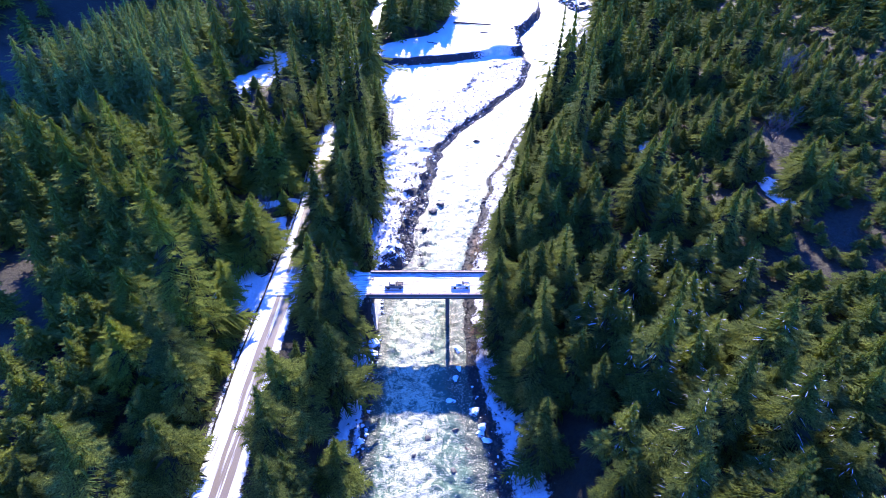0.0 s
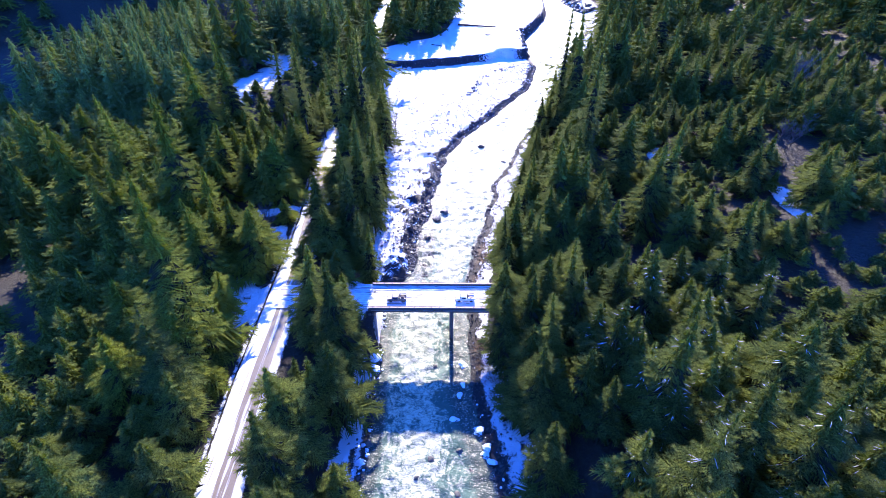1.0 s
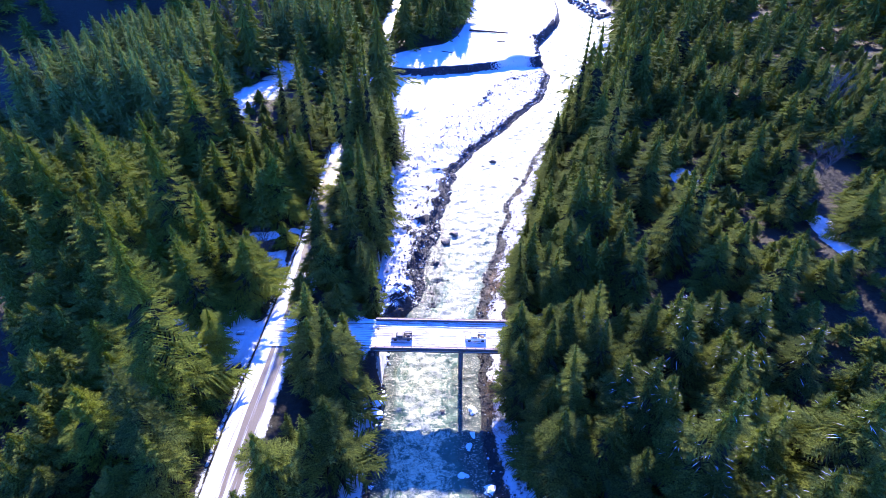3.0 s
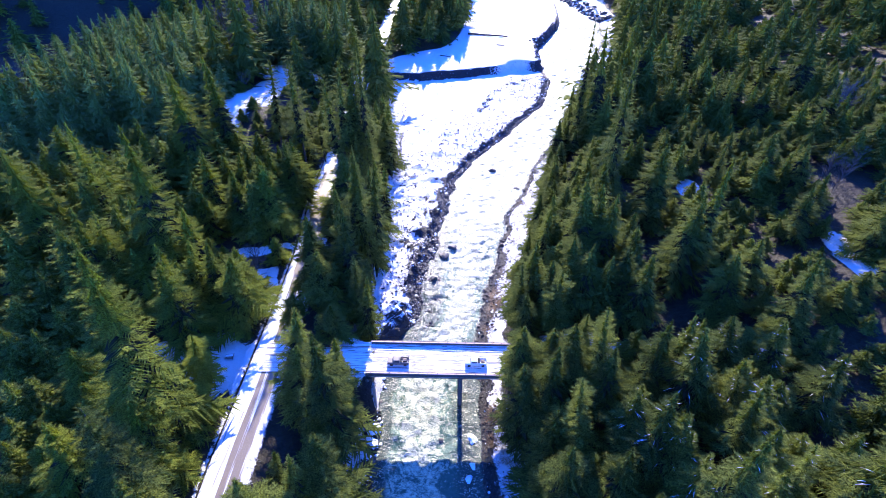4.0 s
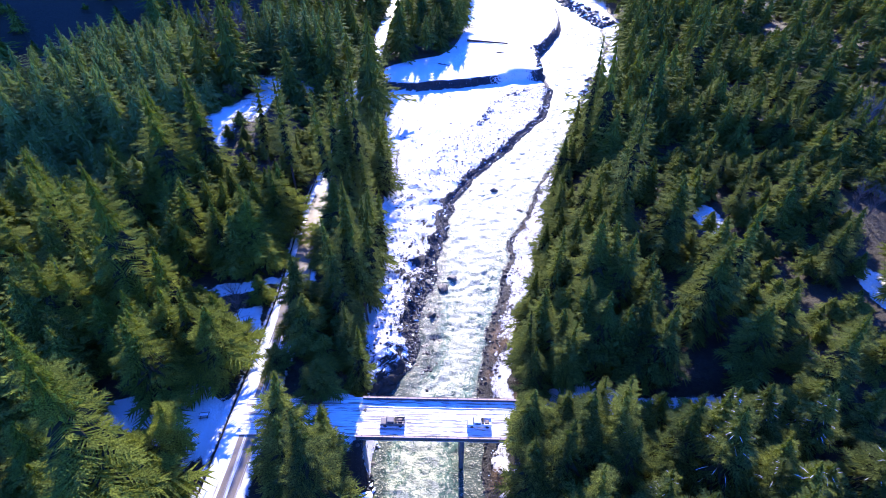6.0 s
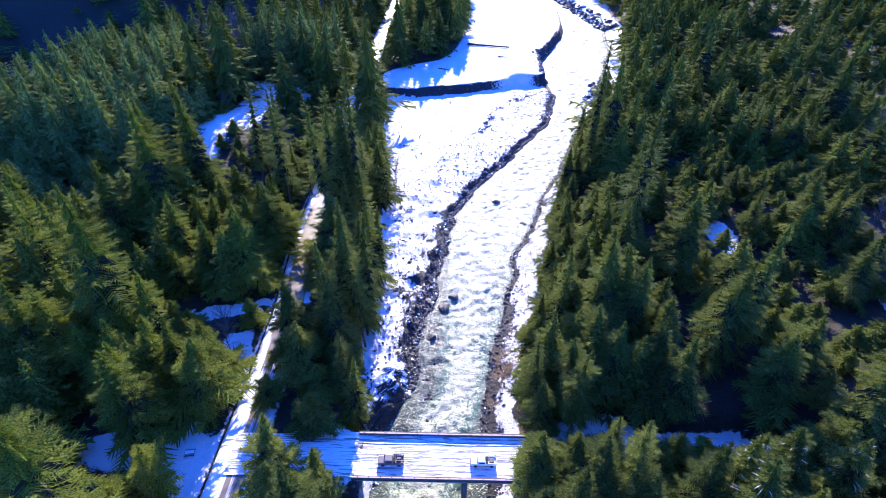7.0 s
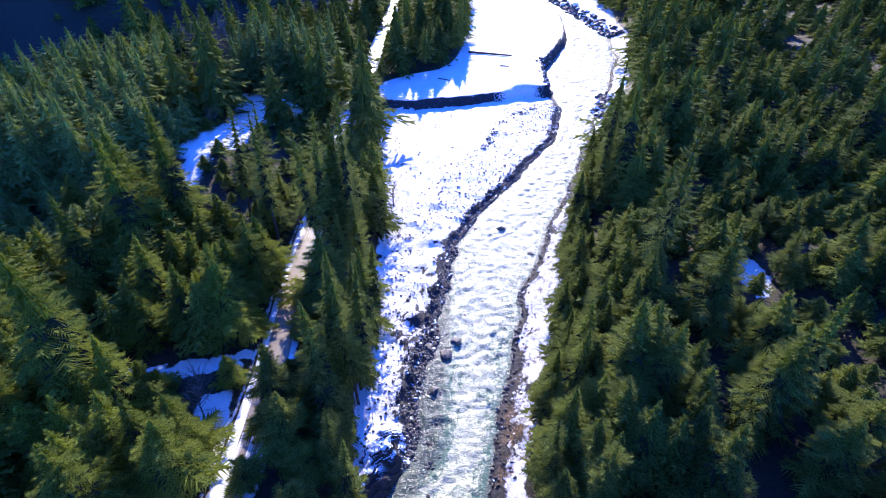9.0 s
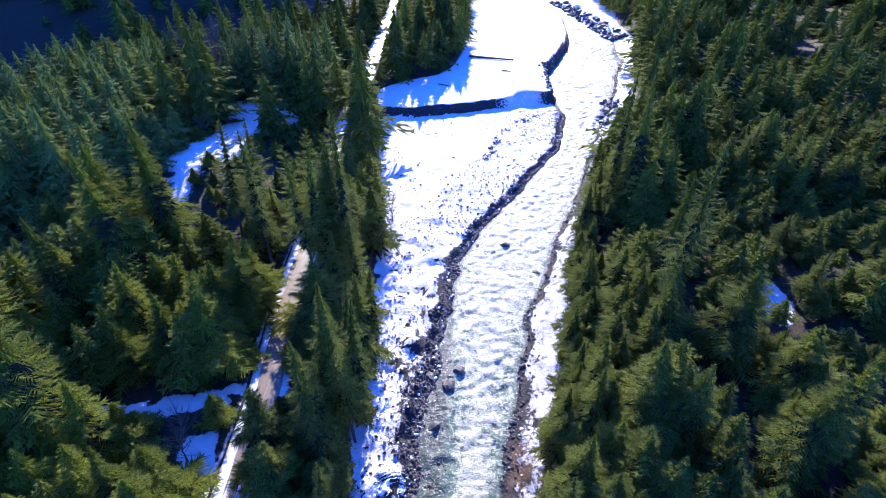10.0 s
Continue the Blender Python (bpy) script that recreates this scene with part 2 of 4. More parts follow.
# ---- the plan ----
DECK_Z, DECK_Y0, DECK_Y1 = 13.2, 115.4, 126.4
Y_L = [-200, 30, 62, 76, 86, 100, 126, 141, 147, 154, 172, 184, 213, 239, 266, 294, 333, 371, 387, 412, 458, 525, 595, 660, 760]
X_L = [-26, -20.5, -20.4, -20.3, -19.4, -19.3, -20.5, -18.5, -13.5, -12, -11.3, -8, -4.5, -1.3, 12, 28, 50.7, 61, 61.6, 60, 64, 92, 100, 94, 50]
Y_R = [-200, 30, 62, 73, 83, 92, 102, 121, 139, 150, 165, 185, 209, 235, 261, 306, 356, 424, 480, 549, 595, 660, 760]
X_R = [6, 14, 13, 10.5, 9.7, 8, 7.5, 7.4, 5.7, 7.7, 11, 16, 22, 30.4, 41, 59, 76, 102, 120, 131, 121, 111, 80]
Y_BL = [-200, 30, 100, 112, 116, 128, 133, 165, 205, 265, 345, 385, 402, 416, 430, 450, 480, 560, 700]
X_BL = [-31, -25.5, -25, -24, -21.5, -21.5, -24, -27, -27, -29, -40, -46, -42, -30, -8, 2, 8, 15, 15]
Y_BR = [-200, 30, 60, 88, 100, 114, 128, 140, 155, 173, 199, 226, 279, 338, 380, 424, 520, 700]
X_BR = [14, 22, 21, 24, 18, 13.5, 13.5, 12.5, 17, 24, 30.5, 37, 53, 79, 97, 112, 143, 150]
Y_ROAD = [-200, 20, 55, 89, 112, 153, 168, 205, 238, 363, 450, 628, 900]
X_ROAD = [-60, -49, -50.6, -52.2, -52.4, -52.5, -53, -56, -57, -60, -59.5, -61, -64]   # the road's western edge
ROAD_W = 7.5


def wander(y, k): return 2.2 * (F1.at(y, k, 9) - 0.5) + 1.5 * (F2.at(y, k, 3.5) - 0.5)
def left(y): return np.interp(y, Y_L, X_L) + wander(y, 40)
def right(y): return np.interp(y, Y_R, X_R) + wander(y, 90)
def foot_l(y): return np.interp(y, Y_BL, X_BL)
def foot_r(y): return np.interp(y, Y_BR, X_BR)
def road_x(y): return np.interp(y, Y_ROAD, X_ROAD)


def hill(x, y):
    """The high shaded mountainside beyond the western forest, and its lower spur."""
    ridge = 0.95 * np.clip((y - 400) * 0.84, 0, 420) * smooth01((-x - 166) / 45)
    spur = 0.77 * np.clip((y - 452) * 0.84 + (-x - 150) * 0.55, 0, 80) * smooth01((-x - 70) / 60)
    return np.maximum(ridge, spur)


def shaded_wood(x, y):
    """Sparse snowy wood at the mountain's foot."""
    return np.maximum(smooth01(hill(x, y) / 14), smooth01((-x - 186) / 14) * (y > 230))


def height(x, y):
    x, y = np.asarray(x, float), np.asarray(y, float)
    xl, xr, fl, fr = left(y), right(y), foot_l(y), foot_r(y)
    near_bridge = np.exp(-((y - 121) / 9.0) ** 4)
    rough = (F1.at(x, y, 5) - 0.5) * 0.9 + (F2.at(x, y, 2.2) - 0.5) * 0.8
    dl, dr = xl - x, x - xr
    lip = np.interp(y, [110, 150, 380, 400], [0.6, 1.6, 1.6, 0.4])
    bar = 0.1 + lip * smooth01((dl - 0.6 - 1.5 * F1.at(x, y, 6)) / 2.8) + 0.7 * smooth01(dl / np.maximum(xl - fl, 3)) + np.interp(y, [230, 310], [1.9, 0.9]) * rough * smooth01(dl / 4) - 1.2 * np.exp(-((x + 1) / 9) ** 2 - ((y - 289) / 6) ** 2) + 2.2 * np.exp(-((x + 10) / 4.5) ** 2 - ((y - 238) / 3.2) ** 2) + 2.0 * np.exp(-((x + 11) / 4) ** 2 - ((y - 224) / 3) ** 2) + 1.5 * np.exp(-((x + 16) / 3) ** 2 - ((y - 196) / 2.5) ** 2)
    brink = np.interp(x, [-60, -45, -24, -2, 16, 29, 42, 56, 62], [377, 376, 374.5, 380, 387, 391, 396, 403, 404])
    upper = smooth01((y - brink + 6.5 - 3 * (F1.at(x, y, 14) - 0.5) - 1.6 * (F2.at(x, y, 3) - 0.5)) / np.interp(x, [0, 22, 36, 52], [6.0, 7.0, 12.0, 8.0])) * smooth01(dl / 3.0)
    bar = bar + upper * (6.2 - bar * 0.7) + 2.0 * np.exp(-((x - 41) / 9) ** 2 - ((y - 404) / 6) ** 2) * upper
    zl = bar + (np.interp(y, [340, 430], [12.6, 7.5]) - bar) * smooth01((fl - x) / (12 - 10.5 * near_bridge))
    strip = 0.15 + 2.2 * smooth01(dr / np.maximum(fr - xr, 3)) + rough * smooth01(dr / 3)
    zr = strip + (12.6 - strip) * smooth01((x - fr) / (14 - 12.5 * near_bridge))
    bed = -1.3 * smooth01(np.minimum(-dl, -dr) / 2.5)
    z = np.where(dl > 0, zl, np.where(dr > 0, zr, bed + 0.1))
    far = smooth01((np.maximum(fl - x, x - fr) - 12) / 30)
    z = z + far * ((F1.at(x, y, 40) - 0.5) * 5 + (F2.at(x, y, 13) - 0.5) * 1.6)
    z = z + np.clip(x - fr - 14, 0, 150) * 0.19 + 7.0 * smooth01((-x - 64) / 25) * smooth01((y - 225) / 50)
    # the roadbeds
    c = road_x(y) + ROAD_W / 2
    onroad = smooth01(1 - (np.abs(x - c) - ROAD_W / 2 - 0.5) / 5.0)
    z = z * (1 - onroad) + 12.9 * onroad
    approach = smooth01(1 - (np.abs(y - 121) - 6.0) / 4.0) * np.where((x < -21.5) & (x > -50), 1.0, smooth01((74 - x) / 12) * (x > 14.5))
    z = z * (1 - approach) + 12.85 * approach
    z = z - 0.55 * np.exp(-((road_x(y) - 1.3 - x) / 0.6) ** 2) * (y < 330)
    return z + hill(x, y)


# open snow between the trees: centre, half sizes
CLEARINGS = [(-107, 282, 7, 14), (-66, 121, 11, 7.5), (-57, 115, 4.5, 9), (-76, 121, 5, 4), (-56.5, 142, 3, 14), (-59.5, 152, 6, 5), (-56.5, 169.5, 3.5, 2), (-61, 166.4, 5.5, 2.9), (-67, 164, 6, 2.6), (-75, 162, 7, 2.3),
             (-86, 162, 5, 2.2), (-104, 160.5, 4, 3.0), (-93, 147, 3, 3), (-107, 270, 6, 15), (-103, 292, 10, 18), (-94, 315, 14, 16), (-83, 328, 9, 8), (-104, 334, 13, 12), (113, 154, 3.4, 10), (110.5, 144, 2.8, 8),
             (86, 196, 3.5, 10), (-30, 121, 20, 6.5), (36, 125, 30, 6), (66, 470, 20, 20)]


def clearing(x, y):
    v = np.zeros_like(np.asarray(x, float))
    for cx, cy, a, b in CLEARINGS:
        v = np.maximum(v, 1.25 - np.hypot((x - cx) / a, (y - cy) / b))
    return v + (v > 0) * (0.9 * (F1.at(x, y, 8) - 0.5) + 0.6 * (F2.at(x, y, 3) - 0.5))


def snow_cover(x, y):
    """How much snow lies on the open ground."""
    dl, dr = left(y) - x, x - right(y)
    bank = np.maximum(np.where(dl > 0, np.where(y < 106, smooth01((dl - 0.4 - 1.2 * F2.at(x, y, 4)) / 1.2), 0.42 * smooth01((dl - 1.2) / 1.5) + 0.58 * smooth01((dl - 0.5 - np.interp(y, [150, 165, 225, 250], [3.0, 8.0, 7.0, 3.5]) * F2.at(x, y, 9)) / 4)), 0), np.where(dr > 0, np.where(y > 185, smooth01((dr - 0.2 - 1.8 * F2.at(x, y, 5)) / 1.4), 0.35 * smooth01((dr - 1.5) / 1.5) + 0.65 * smooth01((dr - 0.5 - 2.5 * F2.at(x, y, 7)) / 3)), 0))
    inside = np.maximum(foot_l(y) - x, x - foot_r(y))
    open_bank = bank * smooth01(1 - (inside - 1) / 5)
    c = road_x(y) + ROAD_W / 2
    verge = smooth01(1 - (np.abs(x - c) - ROAD_W / 2 - 0.3) / 2.6)
    s = np.maximum(np.maximum(open_bank, smooth01(clearing(x, y) * 2.5)), verge)
    e = 0.8
    steep = np.hypot(height(x + e, y) - height(x - e, y), height(x, y + e) - height(x, y - e)) / (2 * e)
    s = s * (1 - 0.75 * smooth01(1 - (dr - 0.2 - 3.2 * F2.at(x, y, 4)) / 1.5) * (dr > 0) * smooth01((y - 92) / 10) * smooth01((172 - y) / 20))
    patchy = smooth01((F2.at(x, y, 4.0) * 0.55 + F1.at(x, y, 10) * 0.45 - 0.36) / 0.2)
    s = s * np.where((dr > 0) & (x < foot_r(y) + 3) & (y > 30) & (y < 330), np.where(y < 105, 0.50 + 0.32 * patchy, 0.45 + 0.55 * np.maximum(patchy, 0.38 * smooth01((y - 170) / 25))), 1.0)
    ditch = np.exp(-((road_x(y) - 0.9 - x) / 0.42) ** 2) * (y < 330)
    s = s * (1 - ditch)
    return 0.27 - 0.10 * shaded_wood(x, y) + 0.58 * s * (1 - np.where((y > 372) & (y < 418), np.interp(x, [18, 34, 46, 56], [0.85, 0.42, 0.42, 0.85]), 0.85) * smooth01((steep - 0.35) / 0.35))


# ---- ground ----
def axis(lo, hi, dense_lo, dense_hi, step, grow):
    mid = list(np.arange(dense_lo, dense_hi, step))
    a, s = [dense_lo], step
    while a[-1] > lo:
        s *= grow
        a.append(a[-1] - s)
    b, s = [mid[-1]], step
    while b[-1] < hi:
        s *= grow
        b.append(b[-1] + s)
    return np.array(a[:0:-1] + mid + b[1:])


gx = axis(-2500, 2500, -62, 112, 1.3, 1.13)
gx = np.unique(np.round(np.concatenate([gx, np.arange(-58, -50, 0.4)]), 2))
gy = axis(-2000, 3500, 40, 470, 1.5, 1.13)
gy = np.unique(np.round(np.concatenate([gy, np.arange(371, 417, 0.5)]), 2))
X, Y = np.meshgrid(gx, gy)
Z = height(X, Y)
nx, ny = len(gx), len(gy)
idx = np.arange(nx * ny).reshape(ny, nx)
quads = np.stack([idx[:-1, :-1], idx[:-1, 1:], idx[1:, 1:], idx[1:, :-1]], -1).reshape(-1, 4)
me = soup("ground", np.stack([X, Y, Z], -1).reshape(-1, 3), quads, M_GROUND, True)
paint(me, "snow", snow_cover(X, Y).ravel())
inb = np.maximum(foot_l(Y) - X, X - foot_r(Y))
paint(me, "gravel", smooth01(1 - (inb + 1) / 4).ravel())
east = X - right(Y)
paint(me, "brown", (smooth01(east / 3) * smooth01((14 - east) / 5) * smooth01((Y - 92) / 12) * smooth01((182 - Y) / 18) * 0.9 * smooth01((F2.at(X, Y, 5) - 0.38) / 0.25)).ravel())
ground = tagged(new("ground", me), "snowy river banks and dark forest floor", "ground", kind="structure")

# ---- river ----
rv = np.concatenate([np.arange(-160, 36, 2.0), np.arange(36, 720, 0.7)])
ru = np.linspace(-0.02, 1.02, 44)
V, U = np.meshgrid(rv, ru, indexing="ij")
WX = left(V) + (right(V) - left(V)) * U
wave = (F1.at(WX, V, 2.6) + F2.at(WX * 1.0, V, 1.5) * 0.6 - 0.8) * 0.6
crest = 1 - np.abs(2 * F1.at(WX * 0.7 + 2.5 * F2.at(WX, V, 5), V + 2.0 * F2.at(V, WX, 3), 1.9) - 1)
wave = 0.85 * wave + 0.50 * crest ** 2
WZ = wave * smooth01(np.minimum(U, 1 - U) * 6)
idx = np.arange(V.size).reshape(V.shape)
quads = np.stack([idx[:-1, :-1], idx[:-1, 1:], idx[1:, 1:], idx[1:, :-1]], -1).reshape(-1, 4)
me = soup("water", np.stack([WX, V, WZ], -1).reshape(-1, 3), quads, M_WATER, True)
mid = np.interp(V, [30, 130, 150, 175, 200, 260, 700], [0.38, 0.40, 0.66, 0.66, 0.52, 0.5, 0.5])
wide = np.interp(V, [30, 130, 150, 180, 220, 700], [0.34, 0.38, 0.30, 0.42, 0.75, 0.9])
foam = 0.2 * smooth01((V - 178) / 20) + 1.15 * np.exp(-((U - mid) / wide) ** 2) - 0.42 - 1.3 * np.exp(-((WX + 10) / 5) ** 2 - ((V - 159) / 11) ** 2) + 0.5 * np.exp(-((WX - 1) / 4.5) ** 2 - ((V - 155) / 22) ** 2)
paint(me, "shallow", smooth01(1.3 - 1.3 * np.minimum(U / np.interp(V, [100, 124, 134, 165, 190, 215], [0.20, 0.24, 0.55, 0.55, 0.30, 0.10]), (1 - U) / np.interp(V, [60, 100, 120, 140], [0.25, 0.40, 0.42, 0.08]))).ravel())
paint(me, "foam", foam.ravel())
tagged(new("water", me), "green white-water river running between snowy banks", "river", kind="structure")

# ---- road ----
def road_strip(name, ys, x0, x1, z, label, mat, n=9):
    verts, track = [], []
    for y in ys:
        a, b = x0(y), x1(y)
        for k in range(n):
            u = k / (n - 1)
            verts.append((a + (b - a) * u, y, z + 0.10 * math.sin(math.pi * u)))
            track.append(max(math.exp(-((u - 0.52) / 0.11) ** 2), math.exp(-((u - 0.83) / 0.13) ** 2), 1.35 * smooth01((y - 140) / 14) * smooth01((u - 0.12) / 0.2) * smooth01((245 - y) / 35)))
    i = np.arange(len(verts)).reshape(-1, n)
    q = np.stack([i[:-1, :-1], i[:-1, 1:], i[1:, 1:], i[1:, :-1]], -1).reshape(-1, 4)
    me = soup(name, verts, q, mat, True)
    paint(me, "track", track)
    return tagged(new(name, me), label, "road", kind="structure")


road_strip("road", np.arange(-160, 800, 3.0), lambda y: float(road_x(y)), lambda y: float(road_x(y)) + ROAD_W, 12.98,
           "narrow forest road, packed snow with wet brown wheel tracks", M_ROAD)

# ---- trees ----
def crown_mesh(seed, H, R, whorls, per, pairs, base=0.14, tiers=10, fill=0.74):
    """A conifer's crown: whorls of drooping boughs with flat side twigs."""
    r = np.random.default_rng(seed)
    n = whorls * per
    i = np.arange(n)
    u = base + (1 - base) * np.clip((i // per + r.random(n) * 0.9) / whorls, 0, 0.995)
    v = (1 - u) / (1 - base)
    slim = 0.72 + 0.30 * (seed * 0.37 % 1)
    L = R * 1.2 * (v ** slim) * (0.72 + 0.5 * r.random(n)) * np.where(u < base + 0.1, 0.75, 1.0) + 0.25
    th = i * 2.39996 + r.normal(0, 0.25, n)
    L = L * (1 + 0.24 * np.sin(2 * th + 9 * u + seed) + 0.20 * np.sin(th - 15 * u + 2 * seed))
    s = -0.50 + 0.95 * u + r.normal(0, 0.10, n)
    z0 = u * H
    cx, sx = np.cos(th), np.sin(th)

    def spine(q):
        d = q * L
        return np.stack([d * cx, d * sx, z0 + s * d - 0.30 * L * q * q + 0.22 * L * q ** 3], -1)

    side = np.stack([-sx, cx, np.zeros(n)], -1)
    tris = []
    for k in range(1, pairs + 1):
        q = 0.16 + 0.76 * k / pairs
        w = 0.46 * L * (1 - 0.62 * k / pairs) * (0.8 + 0.4 * r.random(n))
        a, b = spine(q - 0.27 / pairs), spine(q + 0.25 / pairs)
        out = spine(np.minimum(q + 0.24, 1.08))
        for sg in (-1, 1):
            tip = out + side * (sg * w)[:, None]
            tip[:, 2] -= (-0.12 + 0.55 * r.random(n)) * w
            tris.append(np.stack([a, b, tip], 1))
    m = spine(0.75)
    tris.append(np.stack([m - side * (0.09 * L)[:, None], m + side * (0.09 * L)[:, None], spine(1.08)], 1))
    t = np.concatenate(tris)
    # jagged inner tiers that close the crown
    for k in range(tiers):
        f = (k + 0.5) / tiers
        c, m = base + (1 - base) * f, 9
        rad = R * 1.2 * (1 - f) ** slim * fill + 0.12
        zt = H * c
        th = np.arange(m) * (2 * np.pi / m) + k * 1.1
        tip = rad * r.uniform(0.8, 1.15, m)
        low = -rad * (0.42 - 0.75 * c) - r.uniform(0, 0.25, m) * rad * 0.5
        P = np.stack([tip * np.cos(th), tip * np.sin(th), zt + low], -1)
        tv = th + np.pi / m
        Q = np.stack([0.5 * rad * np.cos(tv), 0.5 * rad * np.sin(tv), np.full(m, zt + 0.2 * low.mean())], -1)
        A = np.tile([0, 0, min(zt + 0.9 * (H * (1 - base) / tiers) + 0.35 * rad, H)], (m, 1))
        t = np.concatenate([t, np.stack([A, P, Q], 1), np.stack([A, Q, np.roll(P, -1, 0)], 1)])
    return t.astype(np.float32)


def bough_snow(seed, H, R, base, n):
    """Slim strips of old snow and ice along single boughs."""
    r = np.random.default_rng(seed)
    u, th = r.uniform(base + 0.05, 0.9, n), r.uniform(0, 6.28, n)
    L = R * 1.05 * ((1 - u) / (1 - base)) ** 0.78 * r.uniform(0.7, 1.0, n) + 0.3
    s = -0.45 + 0.95 * u
    w = r.uniform(0.03, 0.065, n)
    d = np.stack([np.cos(th), np.sin(th), s], -1)
    side = np.stack([-np.sin(th), np.cos(th), np.zeros(n)], -1) * w[:, None]
    a = np.stack([np.zeros(n), np.zeros(n), u * H + 0.16], -1)
    p, q = a + d * (L * r.uniform(0.2, 0.4, n))[:, None], a + d * (L * 1.08)[:, None]
    q[:, 2] -= 0.08 * L
    m = p * 0.45 + q * 0.55
    m[:, 2] += 0.05 * L
    return np.concatenate([np.stack([p, m + side, m - side], 1), np.stack([m - side, m + side, q], 1)])


def trunk_mesh(H, seed):
    r = random.Random(seed)
    rings, n = 6, 7
    verts = []
    for k in range(rings):
        u = k / (rings - 1)
        rad = 0.013 * H * (1 - u) ** 0.8 + 0.03
        ox, oy = 0.10 * math.sin(3 * u + seed), 0.10 * math.sin(2 * u + seed * 2)
        for j in range(n):
            a = 2 * math.pi * j / n
            verts.append((ox + rad * math.cos(a), oy + rad * math.sin(a), -0.8 + (H * 0.97 + 0.8) * u))
    f = [(k * n + j, k * n + (j + 1) % n, (k + 1) * n + (j + 1) % n, (k + 1) * n + j) for k in range(rings - 1) for j in range(n)]
    return soup("trunk", verts, f, M_BARK, True)


H0 = 30.0


def crown_data(seed, R, whorls, per, pairs, b):
    tiers, fill = (13, 0.74) if b < 0.25 else (15, 0.36)
    t = crown_mesh(seed, H0, R, whorls, per, pairs, b, tiers, fill)
    me = soup("crown", t.reshape(-1, 3), np.arange(len(t) * 3).reshape(-1, 3), M_FIR)
    me.materials.append(M_INNER_SHADE)   # lower inner tiers: dark twig brown that paints shade inside the crown
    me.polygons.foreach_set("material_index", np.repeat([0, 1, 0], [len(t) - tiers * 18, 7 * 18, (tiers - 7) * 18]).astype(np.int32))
    return me


SHAPES = [   # crown radius, bare share of the trunk
    (5.8, 0.08), (5.2, 0.12), (6.6, 0.07), (4.8, 0.16), (5.6, 0.10), (4.2, 0.26), (6.2, 0.08), (3.5, 0.34)]
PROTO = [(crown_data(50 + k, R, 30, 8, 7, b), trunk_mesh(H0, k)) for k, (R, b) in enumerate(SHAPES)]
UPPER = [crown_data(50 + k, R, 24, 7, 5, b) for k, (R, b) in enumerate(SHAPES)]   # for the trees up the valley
CEDAR = [crown.copy() for crown, trunk in PROTO]
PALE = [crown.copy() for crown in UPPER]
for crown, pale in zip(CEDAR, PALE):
    crown.materials[0], pale.materials[0] = M_CEDAR, M_PALE_HAZE
ICING = [bough_snow(60 + k, H0, R, b, 34) for k, (R, b) in enumerate(SHAPES)]
ICING = [soup("bough_snow", t.reshape(-1, 3), np.arange(len(t) * 3).reshape(-1, 3), M_SNOW) for t in ICING]
MID = [crown_mesh(80 + k, H0, R, 17, 6, 3, b, 11) for k, (R, b) in enumerate(SHAPES)]
FAR = [crown_mesh(90 + k, H0, R * 1.2, 12, 6, 3, b, 8, 0.72) for k, (R, b) in enumerate(SHAPES)]

# breaks in the forest, in deep shade: centre, half sizes
WEST_BREAKS = [(-64, 159, 16, 8), (-136, 364, 12, 14), (-88, 138, 7, 10), (-74, 205, 6, 12), (-118, 190, 4, 6), (-96, 178, 4, 6), (-70, 90, 5, 8), (-140, 260, 9, 15), (-107, 192, 6, 7),
    (-84, 134, 5, 6), (-122, 344, 13, 26)]
EAST_BREAKS = [(61, 70, 6, 6), (86, 188, 4, 6), (44, 58, 13, 11), (50, 85, 5, 8), (78, 88, 7, 9), (58, 134, 8, 13), (59, 164, 6, 12), (62, 204, 5, 12), (128, 262, 6, 14),
    (75, 235, 6, 14), (98, 316, 8, 22), (62, 184, 5, 14), (64, 108, 4, 6), (99, 156, 5, 6), (137, 302, 6, 22), (59, 224, 5, 10), (81, 218, 4, 9), (70, 142, 6, 8),
    (129, 182, 6, 8)]

# crowns that stand out: x, y, height of the tip above the river
WEST_NEAR = [(-63, 49.5, 48), (-32.1, 49.9, 34.5), (-54.6, 60.1, 32.3), (-33, 61.9, 39.3), (-23.7, 63.5, 21), (-61.6, 81.1, 48.1), (-74.8, 84.9, 34.6),
    (-61.8, 88.8, 38.9), (-64.6, 97.1, 68), (-63.1, 98.1, 35.7), (-28, 101.9, 43.2), (-66.6, 106.4, 30.5), (-61.3, 111.2, 30.5), (-37.8, 113.3, 37.8),
    (-69.5, 125.3, 40.9), (-70.8, 128.6, 39.6), (-59.3, 133.8, 36.5), (-44.9, 134.5, 23.9), (-98.6, 138.8, 46.7), (-94.1, 140.9, 44.5),
    (-59.7, 141.1, 34.2), (-39.2, 143.3, 31.8), (-84.3, 150.4, 65.4), (-117.6, 151.6, 54.3), (-75.1, 154.5, 27.1)]
